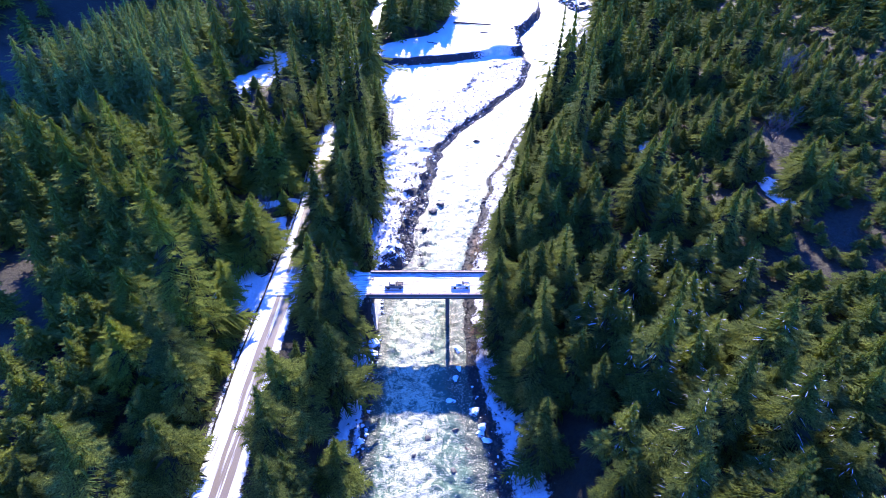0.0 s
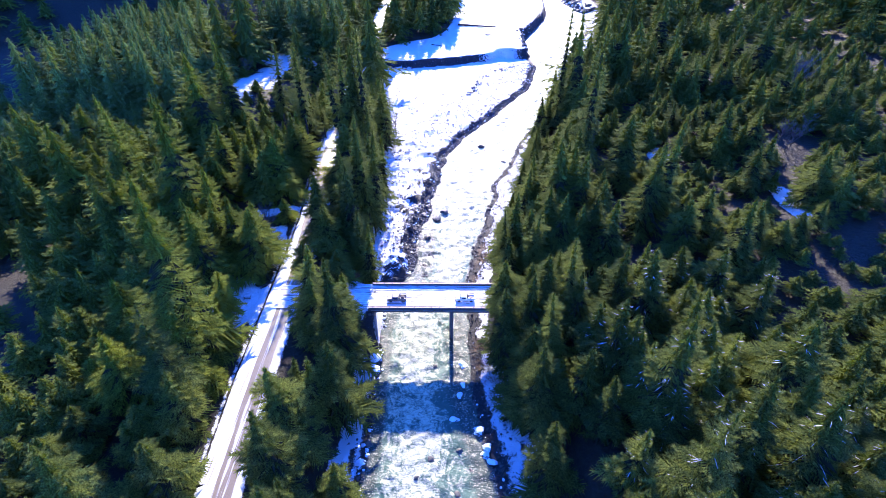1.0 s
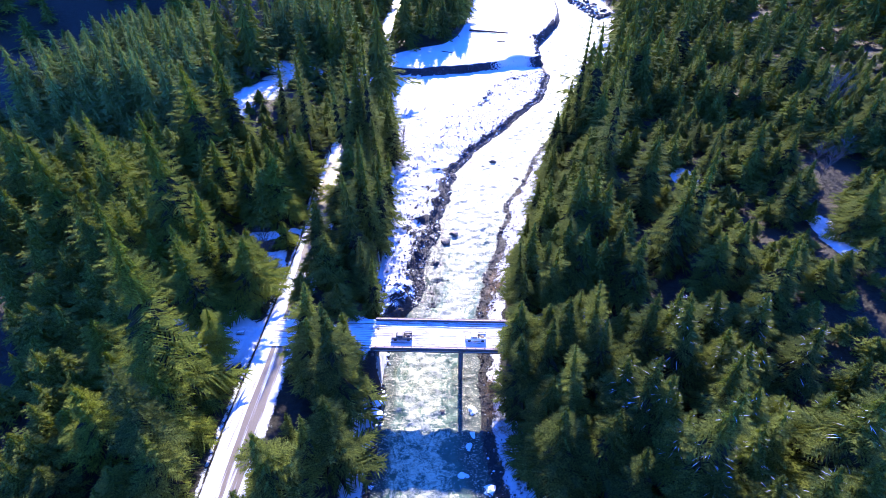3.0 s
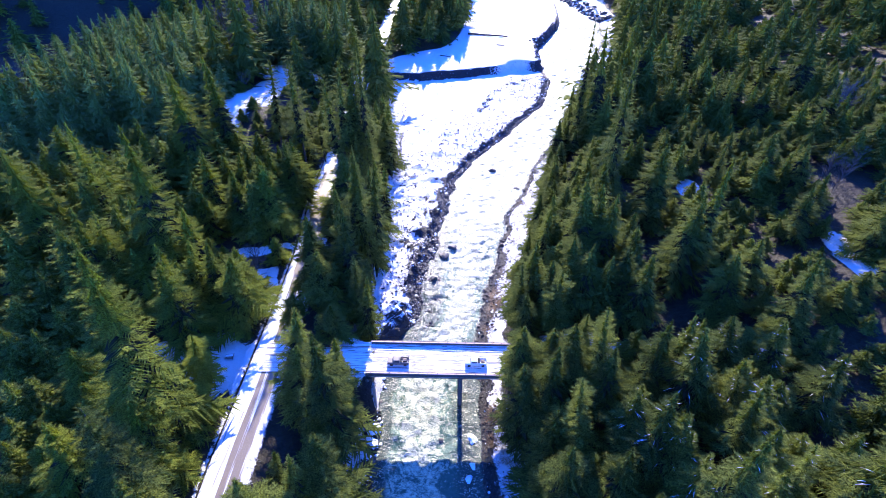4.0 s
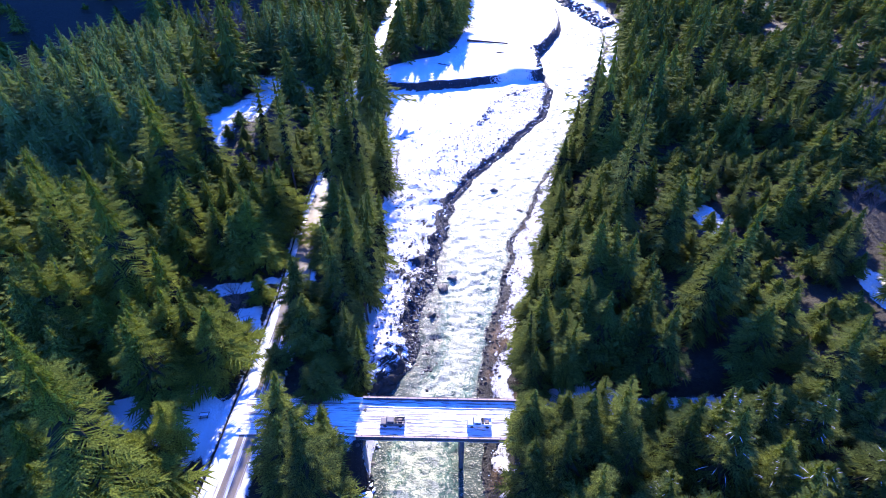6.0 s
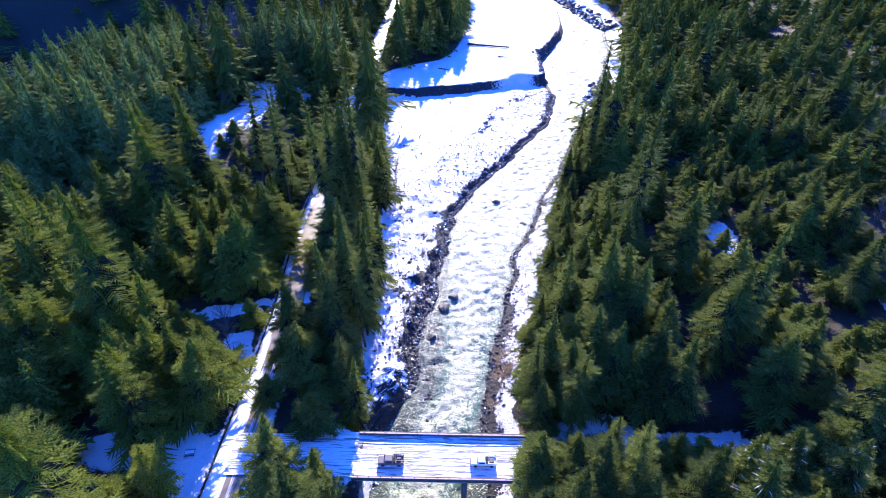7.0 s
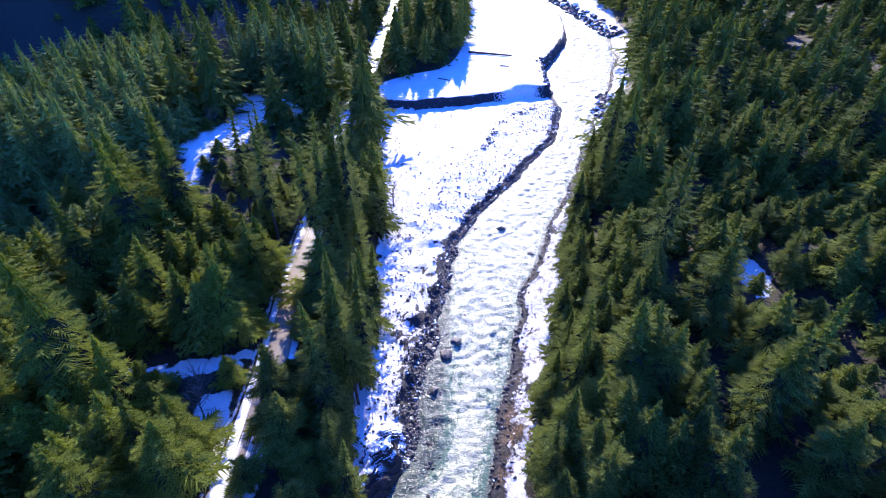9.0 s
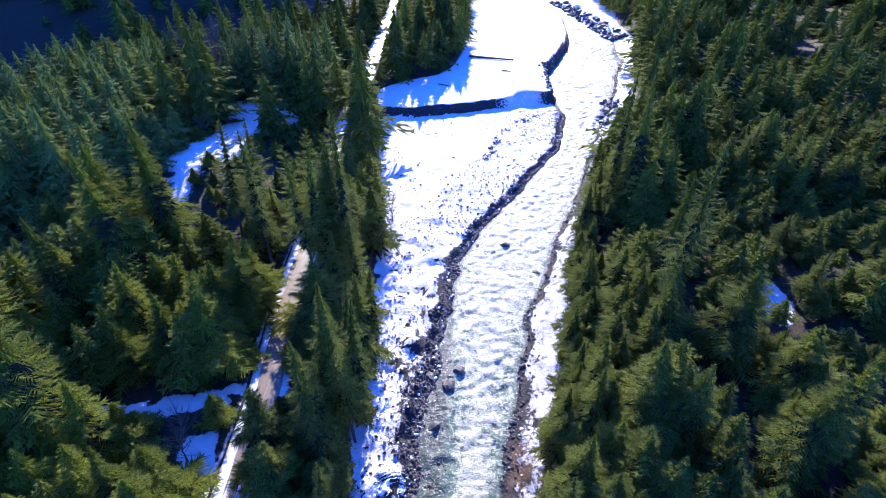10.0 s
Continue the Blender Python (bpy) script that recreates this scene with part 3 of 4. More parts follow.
WEST_MIDDLE = [(-71.6, 155.1, 24.2), (-105.8, 162.2, 57.4), (-27.1, 162.7, 52.1), (-31.5, 165.7, 53.2), (-27.2, 167.8, 46), (-62.4, 174.6, 40.3),
    (-115.8, 174.7, 54.8), (-71, 176, 39), (-105.2, 176.2, 33), (-150.2, 177.8, 51.1), (-63.9, 180.8, 41.3), (-84.8, 183.4, 41.5), (-28.7, 186.7, 37.3),
    (-63.1, 187.2, 39.9), (-105.3, 190.4, 49.7), (-58.5, 192.3, 42.1), (-103, 194.9, 30.5), (-27.8, 197.2, 30.3), (-95, 203.4, 61.3), (-43.6, 206.7, 61.3),
    (-151, 208.9, 38.9), (-43.6, 211.4, 64.8), (-34.3, 211.9, 68.6), (-36.8, 214.2, 57.4), (-60, 216.3, 61)]
WEST_FAR = [(-63.8, 216.4, 34), (-105.1, 218.1, 56.3), (-89.9, 220, 59.1), (-39.7, 223, 63.5), (-133.9, 229.5, 34.1), (-60.4, 231.3, 35.4), (-56.5, 232, 30.7),
    (-66.1, 233, 58.3), (-75.4, 233.4, 56.6), (-63.4, 233.6, 29.4), (-130.2, 241, 33.7), (-187.2, 253.4, 56.9), (-163.6, 269.2, 52.8),
    (-159.7, 281.6, 53.8), (-162.6, 283.2, 51.9), (-135.4, 286.7, 46.1), (-76.2, 300.7, 30.2), (-155.7, 307.3, 53.7), (-46.4, 319, 32.1),
    (-164.2, 321.6, 51.2), (-131.2, 324.8, 47.5), (-54, 346.9, 33.3), (-148.9, 364.8, 48.5), (-140.4, 374.1, 50.2)]
EAST_NEAR = [(54, 44.5, 45.5), (41.9, 54.9, 51.1), (65.6, 59.1, 47.5), (56.8, 63.7, 46.5), (22.2, 68.5, 27.9), (68, 75.3, 49), (44.8, 75.6, 51.4),
    (35.3, 75.7, 33.2), (57.3, 78.1, 41.7), (30.7, 84.2, 32.2), (23.1, 84.5, 32.1), (43.4, 85.5, 36), (40.1, 87.8, 39.5), (37, 88.4, 42.8),
    (53.7, 88.9, 42.7), (26.1, 95.9, 37.5), (61.2, 96.2, 38.7), (20, 96.3, 26.9), (73.6, 99.3, 43), (49.6, 101.8, 45), (48.1, 106.1, 43.8),
    (42.7, 106.5, 43.1), (32.3, 109.9, 42.9), (26.6, 111.4, 37.2), (15.9, 115.6, 32.2), (79.1, 121.7, 47.5), (94.6, 127.8, 36.5)]
EAST_MIDDLE = [(88.4, 129.4, 41.8), (19.3, 129.5, 29.3), (25.1, 131.2, 36.2), (47.1, 132.7, 40.6), (70.1, 133.1, 40), (44.4, 135.9, 39.2), (25.5, 137.2, 34.1),
    (76.7, 138, 41.4), (34.7, 138, 39.9), (32.5, 143.9, 38.9), (48, 145.6, 39), (62.1, 146.4, 49.1), (24.8, 146.5, 28.1), (115.3, 148.3, 47.5),
    (66.9, 149.1, 59.2), (41.8, 151.7, 46.1), (33.1, 152.9, 34.9), (37.3, 155.4, 48.6), (73.9, 165.9, 42.2), (35, 173.1, 31.9), (63.4, 179.7, 46.8),
    (113.4, 185.7, 46), (45.5, 189.4, 33.6), (51.6, 189.6, 74.6), (104.5, 191.4, 47.1), (46.3, 194.4, 35.5), (147.5, 203.8, 52.8)]
EAST_FAR = [(55.6, 204.5, 54.4), (103.2, 215.3, 35.9), (38.6, 216.6, 21), (96, 217, 36.7), (109.8, 220, 36.6), (138.6, 221.3, 54), (101.2, 238.3, 34.3),
    (126.2, 240.4, 46.4), (52.8, 246, 23.2), (118.5, 248.9, 50.2), (113.8, 249.4, 49.4), (63, 256.8, 64.4), (54.9, 258, 66), (54.9, 258.7, 43.6),
    (149.8, 259.4, 61.1), (51.1, 259.7, 23.3), (117.3, 260.8, 45.5), (105.1, 265.2, 45.5), (111, 265.7, 49.3), (112.8, 270.2, 48.7), (141, 274.5, 41.2),
    (88.5, 285.2, 58.4), (150.8, 286.2, 47.4), (125.4, 325.7, 59.1)]
# lower ones between them, along the road, the bridge and the banks
BETWEEN_WEST = [(-77.6, 150, 41), (-96, 230, 61), (-99, 207, 51), (-41.7, 218, 60), (-62, 178, 42), (-27.5, 138, 34), (-30, 149, 44), (-32, 156, 46),
    (-30, 178, 40), (-42, 150, 38), (-31.5, 82, 30), (-35.5, 85, 27), (-30.5, 96, 26), (-30, 107, 30), (-30.5, 56, 30), (-35, 57, 27), (-29, 112, 30),
    (-39, 66, 24), (-30, 73, 28), (-36, 201, 40), (-78, 138, 37), (-72, 138, 38), (-66, 137, 38),
    (-85, 136, 36), (-25, 133.5, 31), (-58.8, 103.5, 26), (-81, 132, 31), (-58.5, 76, 34), (-56.5, 160, 24)]
BETWEEN_EAST = [(52, 110, 40), (61, 112, 39), (70, 109, 41), (80, 111, 37), (18, 136, 34), (20.5, 142.5, 36), (26.5, 158, 36), (30.5, 166, 38), (18.5, 88, 22),
    (36, 62, 36), (33, 52, 34), (90, 194, 41), (16.5, 105, 31), (70, 255, 49), (132, 244, 46),
    (101, 130, 38), (107, 133, 40), (114, 137, 42), (121, 147, 44), (123, 158, 46), (102, 161, 44), (108, 168, 45)]
BROAD = [(-30.5, 104, 36, 1.3), (-35.5, 107.5, 32, 0.95), (21, 106, 34, 1.35), (-27.5, 88, 31, 1.2), (-34.2, 74, 37, 1.3), (-82, 104, 34, 1.3), (-57.2, 198, 39.5, 1.25), (-39.8, 190.5, 37.5, 1.6)]
MARKED = WEST_NEAR + WEST_MIDDLE + WEST_FAR + EAST_NEAR + EAST_MIDDLE + EAST_FAR
TOPS = np.array(MARKED)


def canopy(x, y):
    """The level of the forest's roof, from the crowns that stand out."""
    r2 = (np.asarray(x)[:, None] - TOPS[None, :, 0]) ** 2 + (np.asarray(y)[:, None] - TOPS[None, :, 1]) ** 2
    w = 1 / (r2 + 60) ** 2
    return (w * TOPS[None, :, 2]).sum(1) / w.sum(1)


def forest_ok(x, y):
    inside = np.maximum(foot_l(y) - x, x - foot_r(y))
    ok = inside > np.where((x > 0) & (y > 140) & (y < 420), 6.0, 2.0)
    c = road_x(y) + ROAD_W / 2
    ok &= np.abs(x - c) > ROAD_W / 2 + np.where((y > 172) & (y < 300), 1.0, 2.2)
    ok &= clearing(x, y) < 0.12
    for cx, cy, a, b in WEST_BREAKS + EAST_BREAKS:
        ok &= np.hypot((x - cx) / a, (y - cy) / b) + 0.5 * (F1.at(x, y, 7) - 0.5) > 1
    ok &= np.hypot((x - 27) / 13, (y - 64) / 14) > 1     # a bare brown patch under the eastern trees
    ok &= ~((x > -80) & (x < -54) & (y > 100) & (y < 117))   # in front of the picnic clearing
    ok &= ~((x > -92) & (x < -53) & (y > 153) & (y < 171))   # the side road
    ok &= ~((x > -47.5) & (x < -23) & (y < 114))   # the strip between road and river is planted below
    return ok


def scatter(y0, y1, gap, seed):
    r = np.random.default_rng(seed)
    pts = []
    for y in np.arange(y0, y1, gap):
        half = 0.68 * max(y, 40) + 60 if y < 470 else 0.68 * (y - 88) + 66
        x = np.arange(-half, half, gap) + (gap / 2 if int(round((y - y0) / gap)) % 2 else 0)
        pts.append(np.stack([x + r.uniform(-0.48, 0.48, len(x)) * gap, y + r.uniform(-0.48, 0.48, len(x)) * gap], -1))
    p = np.concatenate(pts)
    p = p[forest_ok(p[:, 0], p[:, 1])]
    clump = F2.at(p[:, 0], p[:, 1], 22) * 0.6 + F1.at(p[:, 0] + 300, p[:, 1], 41) * 0.4
    room = clump + r.normal(0, 0.05, len(p)) - np.where(p[:, 1] > 300, 0.36, np.where((p[:, 0] > 50) & (p[:, 1] < 235), np.where(p[:, 0] > 95, 0.40, 0.47), np.where(p[:, 0] > 30, 0.45, 0.41)))
    room = np.where((shaded_wood(p[:, 0], p[:, 1]) > 0.3) & (r.random(len(p)) < 0.7), -1, room)
    keep = (room > 0) | (room > -0.6) & (r.random(len(p)) < np.where((p[:, 0] < 0) & (p[:, 1] < 210), 0.3, np.where((p[:, 0] > 0) & (p[:, 1] < 460), 0.95, 0.6)))
    return np.column_stack([p, room > 0])[keep]       # the last column: full-grown, or young trees in a gap


fixed = np.array(MARKED + BETWEEN_WEST + BETWEEN_EAST + [b[:3] for b in BROAD])
r9 = np.random.default_rng(19)
EDGE = [(float(foot_r(y)) + 3.4 + r9.uniform(-1.2, 1.8), y + r9.uniform(-1.5, 1.5), 22 + r9.uniform(-4, 5)) for y in np.arange(158, 345, 4.6)]
CLUMPS = [(x + d * math.cos(a), y + d * math.sin(a), 13 + (top - 13) * r9.uniform(0.72, 0.95)) for x, y, top in MARKED if (x > 22 and not (52 < x < 112 and y < 150) or x < -60 and (y < 195 or x < -128)) and y > 112 and top < 56 for d, a in ((r9.uniform(3.8, 6.5), r9.uniform(0, 6.28)) for k in range(1 if x > 0 else 2))]
RIDGE = [(x + r9.uniform(-3, 3), y + r9.uniform(-3, 3), 50 + r9.uniform(-5, 5)) for y in np.arange(246, 352, 8.5) for x in (-196, -187, -178, -169, -160, -151, -142, -133)
         if np.hypot(TOPS[:, 0] - x, TOPS[:, 1] - y).min() > 5.5 and x < -135 - 0.22 * (y - 300)]
CLUMPS = [p for p in CLUMPS if bool(forest_ok(np.array([p[0]]), np.array([p[1]]))[0])]
BACK = [(x + r9.uniform(-2, 2), y + r9.uniform(-2, 2), 53 + r9.uniform(-4, 4)) for y in (350, 360, 371) for x in np.arange(-109, -66, 6.5)] + [(-114, 345, 50), (-119, 338, 46), (-116, 356, 52)]
fixed = np.array([*fixed, *RIDGE, *EDGE, *CLUMPS])
near_pts = scatter(36, 300, 7.6, 3)
far_pts = scatter(300, 640, 11.6, 4)
end_pts = scatter(625, 730, 9.5, 9)
far_pts = np.concatenate([far_pts, end_pts[np.abs(end_pts[:, 0] - 30) < 150]])
back_pts = scatter(-70, 36, 9.0, 12)
back_pts = back_pts[np.abs(back_pts[:, 0]) < 100]
far_pts = far_pts[(far_pts[:, 0] > -128) | (far_pts[:, 1] > 352)]
far_pts = far_pts[(np.abs(far_pts[:, 0] + 88) > 24) | (np.abs(far_pts[:, 1] - 360) > 15)]
d = np.hypot(near_pts[:, None, 0] - fixed[None, :, 0], near_pts[:, None, 1] - fixed[None, :, 1]).min(1)
near_pts = near_pts[d > 4.6]


def tree_height(x, y, n, r):
    h = 8 + 33 * F1.at(x, y, 21) + r.uniform(-5, 9, n) + 13 * np.exp(-((x + 82) / 28) ** 2 - ((y - 92) / 45) ** 2)
    h = h * np.where((x < -62) & (x > -128) & (y > 210) & (y < 305), 0.36, 1.0)
    h = h * (1 - 0.20 * smooth01((x - 45) / 40)) * np.where((x < -64) & (y > 335) & (y < 420), 1.12, 1.0)
    h = h * np.where((x < -56) & (x > -92) & (y > 112) & (y < 205), np.where((x > -76) & (y < 163), 0.45, 0.62), 1.0)
    h = np.where((x < -50) & (x > -85) & (y < 82), np.minimum(h, 20), h)
    gap = x - road_x(y) - ROAD_W
    h = np.where((gap > -1) & (gap < 13) & (y > 150) & (y < 265), np.minimum(h, 9 + 2.4 * gap), h)
    h = np.where((gap > -1) & (gap < 13) & (y > 360), np.minimum(h, 3 + 2.2 * gap), h)
    return np.where(shaded_wood(x, y) > 0.3, 0.75, 1.0) * np.where(r.random(n) < 0.10, h * 0.55, h)


r5 = np.random.default_rng(5)
roof = canopy(near_pts[:, 0], near_pts[:, 1]) - height(near_pts[:, 0], near_pts[:, 1])
alone = np.sqrt(((near_pts[:, None, :2] - TOPS[None, :, :2]) ** 2).sum(2)).min(1)
hn = np.clip(roof, 9, 42) * (0.58 + 0.32 * np.exp(-(alone / 9.5) ** 2)) * r5.uniform(0.8, 1.12, len(near_pts))   # low, shaded trees between the clumps
beside = np.abs(near_pts[:, 0] - road_x(near_pts[:, 1]) - ROAD_W / 2) - ROAD_W / 2
hn = np.where((near_pts[:, 1] < 215) & (beside < 16), np.minimum(hn, 5 + 0.9 * beside), hn)
hn = np.where((near_pts[:, 0] < -54) & (near_pts[:, 1] < 95), np.minimum(hn, 13), hn)   # under the tall western trees
hn = hn * np.where((near_pts[:, 0] > 50) & (near_pts[:, 0] < 125) & (near_pts[:, 1] > 105) & (near_pts[:, 1] < 200), 0.62, 1.0)   # stunted in the shade of the taller trees
meadow = (near_pts[:, 0] < -62) & (near_pts[:, 0] > -116) & (near_pts[:, 1] > 224)
hn = np.where(meadow, np.minimum(hn, 6.5), hn)
hn = np.where(near_pts[:, 0] > 20, hn, np.minimum(hn, 4 + 1.5 * np.maximum(tree_height(near_pts[:, 0], near_pts[:, 1], len(near_pts), r5), 6)))
hf = 1.1 * (0.75 + 0.45 * smooth01((F2.at(far_pts[:, 0], far_pts[:, 1], 24) - 0.2) / 0.6)) * tree_height(far_pts[:, 0], far_pts[:, 1], len(far_pts), r5) * np.where(far_pts[:, 2] > 0, 0.95, 0.55)
key = np.hypot(near_pts[:, 0] + 3, np.maximum(0, np.maximum(70 - near_pts[:, 1], near_pts[:, 1] - 170)))
order = np.argsort(key)
picked, rest = order[:130], order[130:]


def conifer(x, y, h, k, turn, wide):
    tree = tagged(new("conifer_tree"), "tall dark green conifer with drooping boughs", "tree", "conifers by the river")
    crown, trunk = PROTO[k]
    if x < -54 and 84 < y < 215 or x < -84 and y < 240:
        crown = CEDAR[k]
        tagged(tree, "tall yellow-green conifer with feathery drooping boughs")
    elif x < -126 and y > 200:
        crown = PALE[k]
        tagged(tree, "pale grey-green conifer on the western rise, haze in its colour")
    elif y > 205:
        crown = UPPER[k]
    for name, data in (("trunk", trunk), ("crown", crown)):
        new(name, data).parent = tree
    if x > 34 and y < 116 and k % 7 != 4:
        tagged(new("bough_snow", ICING[k]), "thin streaks of snow on the boughs", kind="stuff").parent = tree
        tagged(tree, "tall dark green conifer with snow streaks on its boughs")
    s = h / H0
    z = float(height(x, y))
    tree.matrix_basis = Matrix.LocRotScale((x, y, z - 0.2), Euler((0.05 * math.sin(turn * 7), 0.05 * math.cos(turn * 5), turn)), (s ** 0.5 * wide, s ** 0.5 * wide, s))
    return tree


for n, (x, y, top) in enumerate(MARKED):
    tall = max(top - float(height(x, y)), 9.0)
    slim = -80 < x < -30 and 198 < y < 240 or 50 < x < 57 and y > 250
    conifer(x, y, tall, 7 if slim and n % 3 else (5 if slim or tall > 44 and n % 3 == 0 else n % 7), n * 1.3, 0.74 if -36 < x < -22 and y > 125 or x > 0 and tall > 38 and 140 < y < 280 else 1.0 if slim else 1.22 if -80 < x < -54 and 95 < y < 117 else 0.95 if -40 < x < -32 and 95 < y < 118 else 1.0 + 0.2 * (n * 0.618 % 1) if x > 30 and y < 130 else 1.5 if tall > 44 and y < 160 and x > -84 else 1.08 + 0.25 * (n * 0.618 % 1))
for n, (x, y, top) in enumerate(BETWEEN_WEST + BETWEEN_EAST):
    conifer(x, y, top - float(height(x, y)), n % 7, n * 1.7, 0.75 if -36.5 < x < -24 else 1.0)
for n, (x, y, top) in enumerate(EDGE):
    conifer(x, y, top - float(height(x, y)), n % 7, n * 2.9, 1.05)
for n, (x, y, top, wide) in enumerate(BROAD):
    conifer(x, y, top - float(height(x, y)), (0, 2, 4, 6)[n % 4], n * 2.2, wide)
for n in picked:
    x, y = near_pts[n][:2]
    conifer(float(x), float(y), float(hn[n]), int(n) % 7, float(n) * 2.1, 1.0 + 0.4 * (n % 5) / 4)


def woods(name, pts, hs, shapes, label, mat=M_WOOD):
    verts, tint = [], []
    r = np.random.default_rng(11)
    zs = height(pts[:, 0], pts[:, 1])
    for (x, y), h, z in zip(pts[:, :2], hs, zs):
        t = shapes[r.integers(len(shapes))].reshape(-1, 3)
        s, a = h / H0, r.uniform(0, 6.28)
        w = s ** 0.5 * r.uniform(1.1, 1.55)
        c, q = math.cos(a) * w, math.sin(a) * w
        verts.append(np.stack([x + t[:, 0] * c - t[:, 1] * q, y + t[:, 0] * q + t[:, 1] * c, z + t[:, 2] * s], -1))
        # western trees get a lighter tint that puts haze into their colour
        tint.append(np.full(len(t), min(r.random() + (0.45 if x < -60 and 84 < y < 215 or x < -84 and y < 240 else 0.4 if x < -118 and y > 230 else 0.0), 1.0)))
    v = np.concatenate(verts)
    me = soup(name, v, np.arange(len(v)).reshape(-1, 3), mat)
    paint(me, "tint", np.concatenate(tint))
    return tagged(new(name, me), label, "forest", kind="stuff")


more = np.array(RIDGE + CLUMPS + BACK)
grown = np.concatenate([near_pts[rest, :2], more[:, :2]])
hn = np.concatenate([hn[rest], more[:, 2] - height(more[:, 0], more[:, 1])])
# the rows beyond the meadow are pale only to stand for haze
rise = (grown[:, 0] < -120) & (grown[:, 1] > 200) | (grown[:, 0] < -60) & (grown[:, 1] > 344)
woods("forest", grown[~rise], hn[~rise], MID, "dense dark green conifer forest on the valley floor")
woods("ridge_forest", grown[rise], hn[rise], MID, "pale grey-green conifers on the western rise and behind the meadow, haze in their colour", M_PALE_HAZE_WOOD)
hb = tree_height(back_pts[:, 0], back_pts[:, 1], len(back_pts), r5)
woods("forest", back_pts, hb, FAR, "conifer forest down the valley beside the road")
woods("far_forest", far_pts, hf, FAR, "distant conifer forest up the valley and mountainside")

# ---- bridge ----
def build_bridge():
    b = tagged(new("road_bridge"), "long snow-covered road bridge with steel rails over the river", "bridge")
    x0, x1, z = -22.5, 16.5, DECK_Z
    part("deck", boxed((x0, DECK_Y0, z - 0.55), (x1, DECK_Y1, z - 0.06), 0.03), M_CONCRETE, b)
    for y in (DECK_Y0 + 1.2, 119.2, 122.6, DECK_Y1 - 1.2):
        part("girder", boxed((x0, y - 0.25, z - 1.9), (x1, y + 0.25, z - 0.555), 0.02), M_STEEL, b, "dark weathered steel girder")
    part("pier", boxed((0.8, 116.4, -1.5), (1.9, 125.2, z - 1.91), 0.15), M_DARK_CONCRETE, b, "dark mottled concrete wall pier")
    part("abutment", boxed((-23.4, DECK_Y0 - 0.3, -1.0), (-21.2, DECK_Y1 + 0.3, z - 1.91), 0.05), M_DARK_CONCRETE, b, "dark mottled concrete abutment")
    part("abutment", boxed((15.4, DECK_Y0 - 0.3, 0.0), (17.2, DECK_Y1 + 0.3, z - 1.91), 0.05), M_DARK_CONCRETE, b, "dark mottled concrete abutment")
    part("wing_wall", boxed((-21.0, DECK_Y0 - 1.2, 1.0), (-20.4, DECK_Y0 - 0.31, z - 2.2), 0.05), M_CONCRETE, b, "pale concrete wing wall")
    for y, s in ((DECK_Y0 + 0.2, 1), (DECK_Y1 - 0.2, -1)):
        # dark wall and pale coping put shaded face and sunlit top into colour
        wall = part("parapet", boxed((x0, y - 0.2, z - 0.3), (x1, y + 0.2, z + 0.76), 0.03), M_DARK_CONCRETE, b, "low concrete parapet with shade put into its dark colour")
        part("coping", boxed((x0, y - 0.24, z + 0.76), (x1, y + 0.24, z + 0.84), 0.02), M_COPING, wall, "pale pinkish concrete coping, coloured as the sunlit parapet top")
        part("top_rail", boxed((x0, y - 0.06, z + 1.08), (x1, y + 0.06, z + 1.20), 0.02), M_STEEL, b, "brown steel rail")
        for x in np.arange(x0 + 1.2, x1, 2.4):
            part("post", boxed((x - 0.08, y - 0.08, z + 0.84), (x + 0.08, y + 0.08, z + 1.08)), M_STEEL, b)
    return b


build_bridge()


def deck_snow():
    xs, ys = np.arange(-50, 68, 0.8), np.linspace(DECK_Y0 + 0.42, DECK_Y1 - 0.42, 22)
    x, y = np.meshgrid(xs, ys)
    z = DECK_Z + 0.03 + 0.10 * F2.at(x * 0.15, y, 0.7)
    i = np.arange(x.size).reshape(x.shape)
    q = np.stack([i[:-1, :-1], i[:-1, 1:], i[1:, 1:], i[1:, :-1]], -1).reshape(-1, 4)
    me = soup("road_snow", np.stack([x, y, z], -1).reshape(-1, 3), q, M_DECK, True)
    return tagged(new("road_snow", me), "packed snow with tyre tracks on the bridge road", "road", kind="structure")


deck_snow()


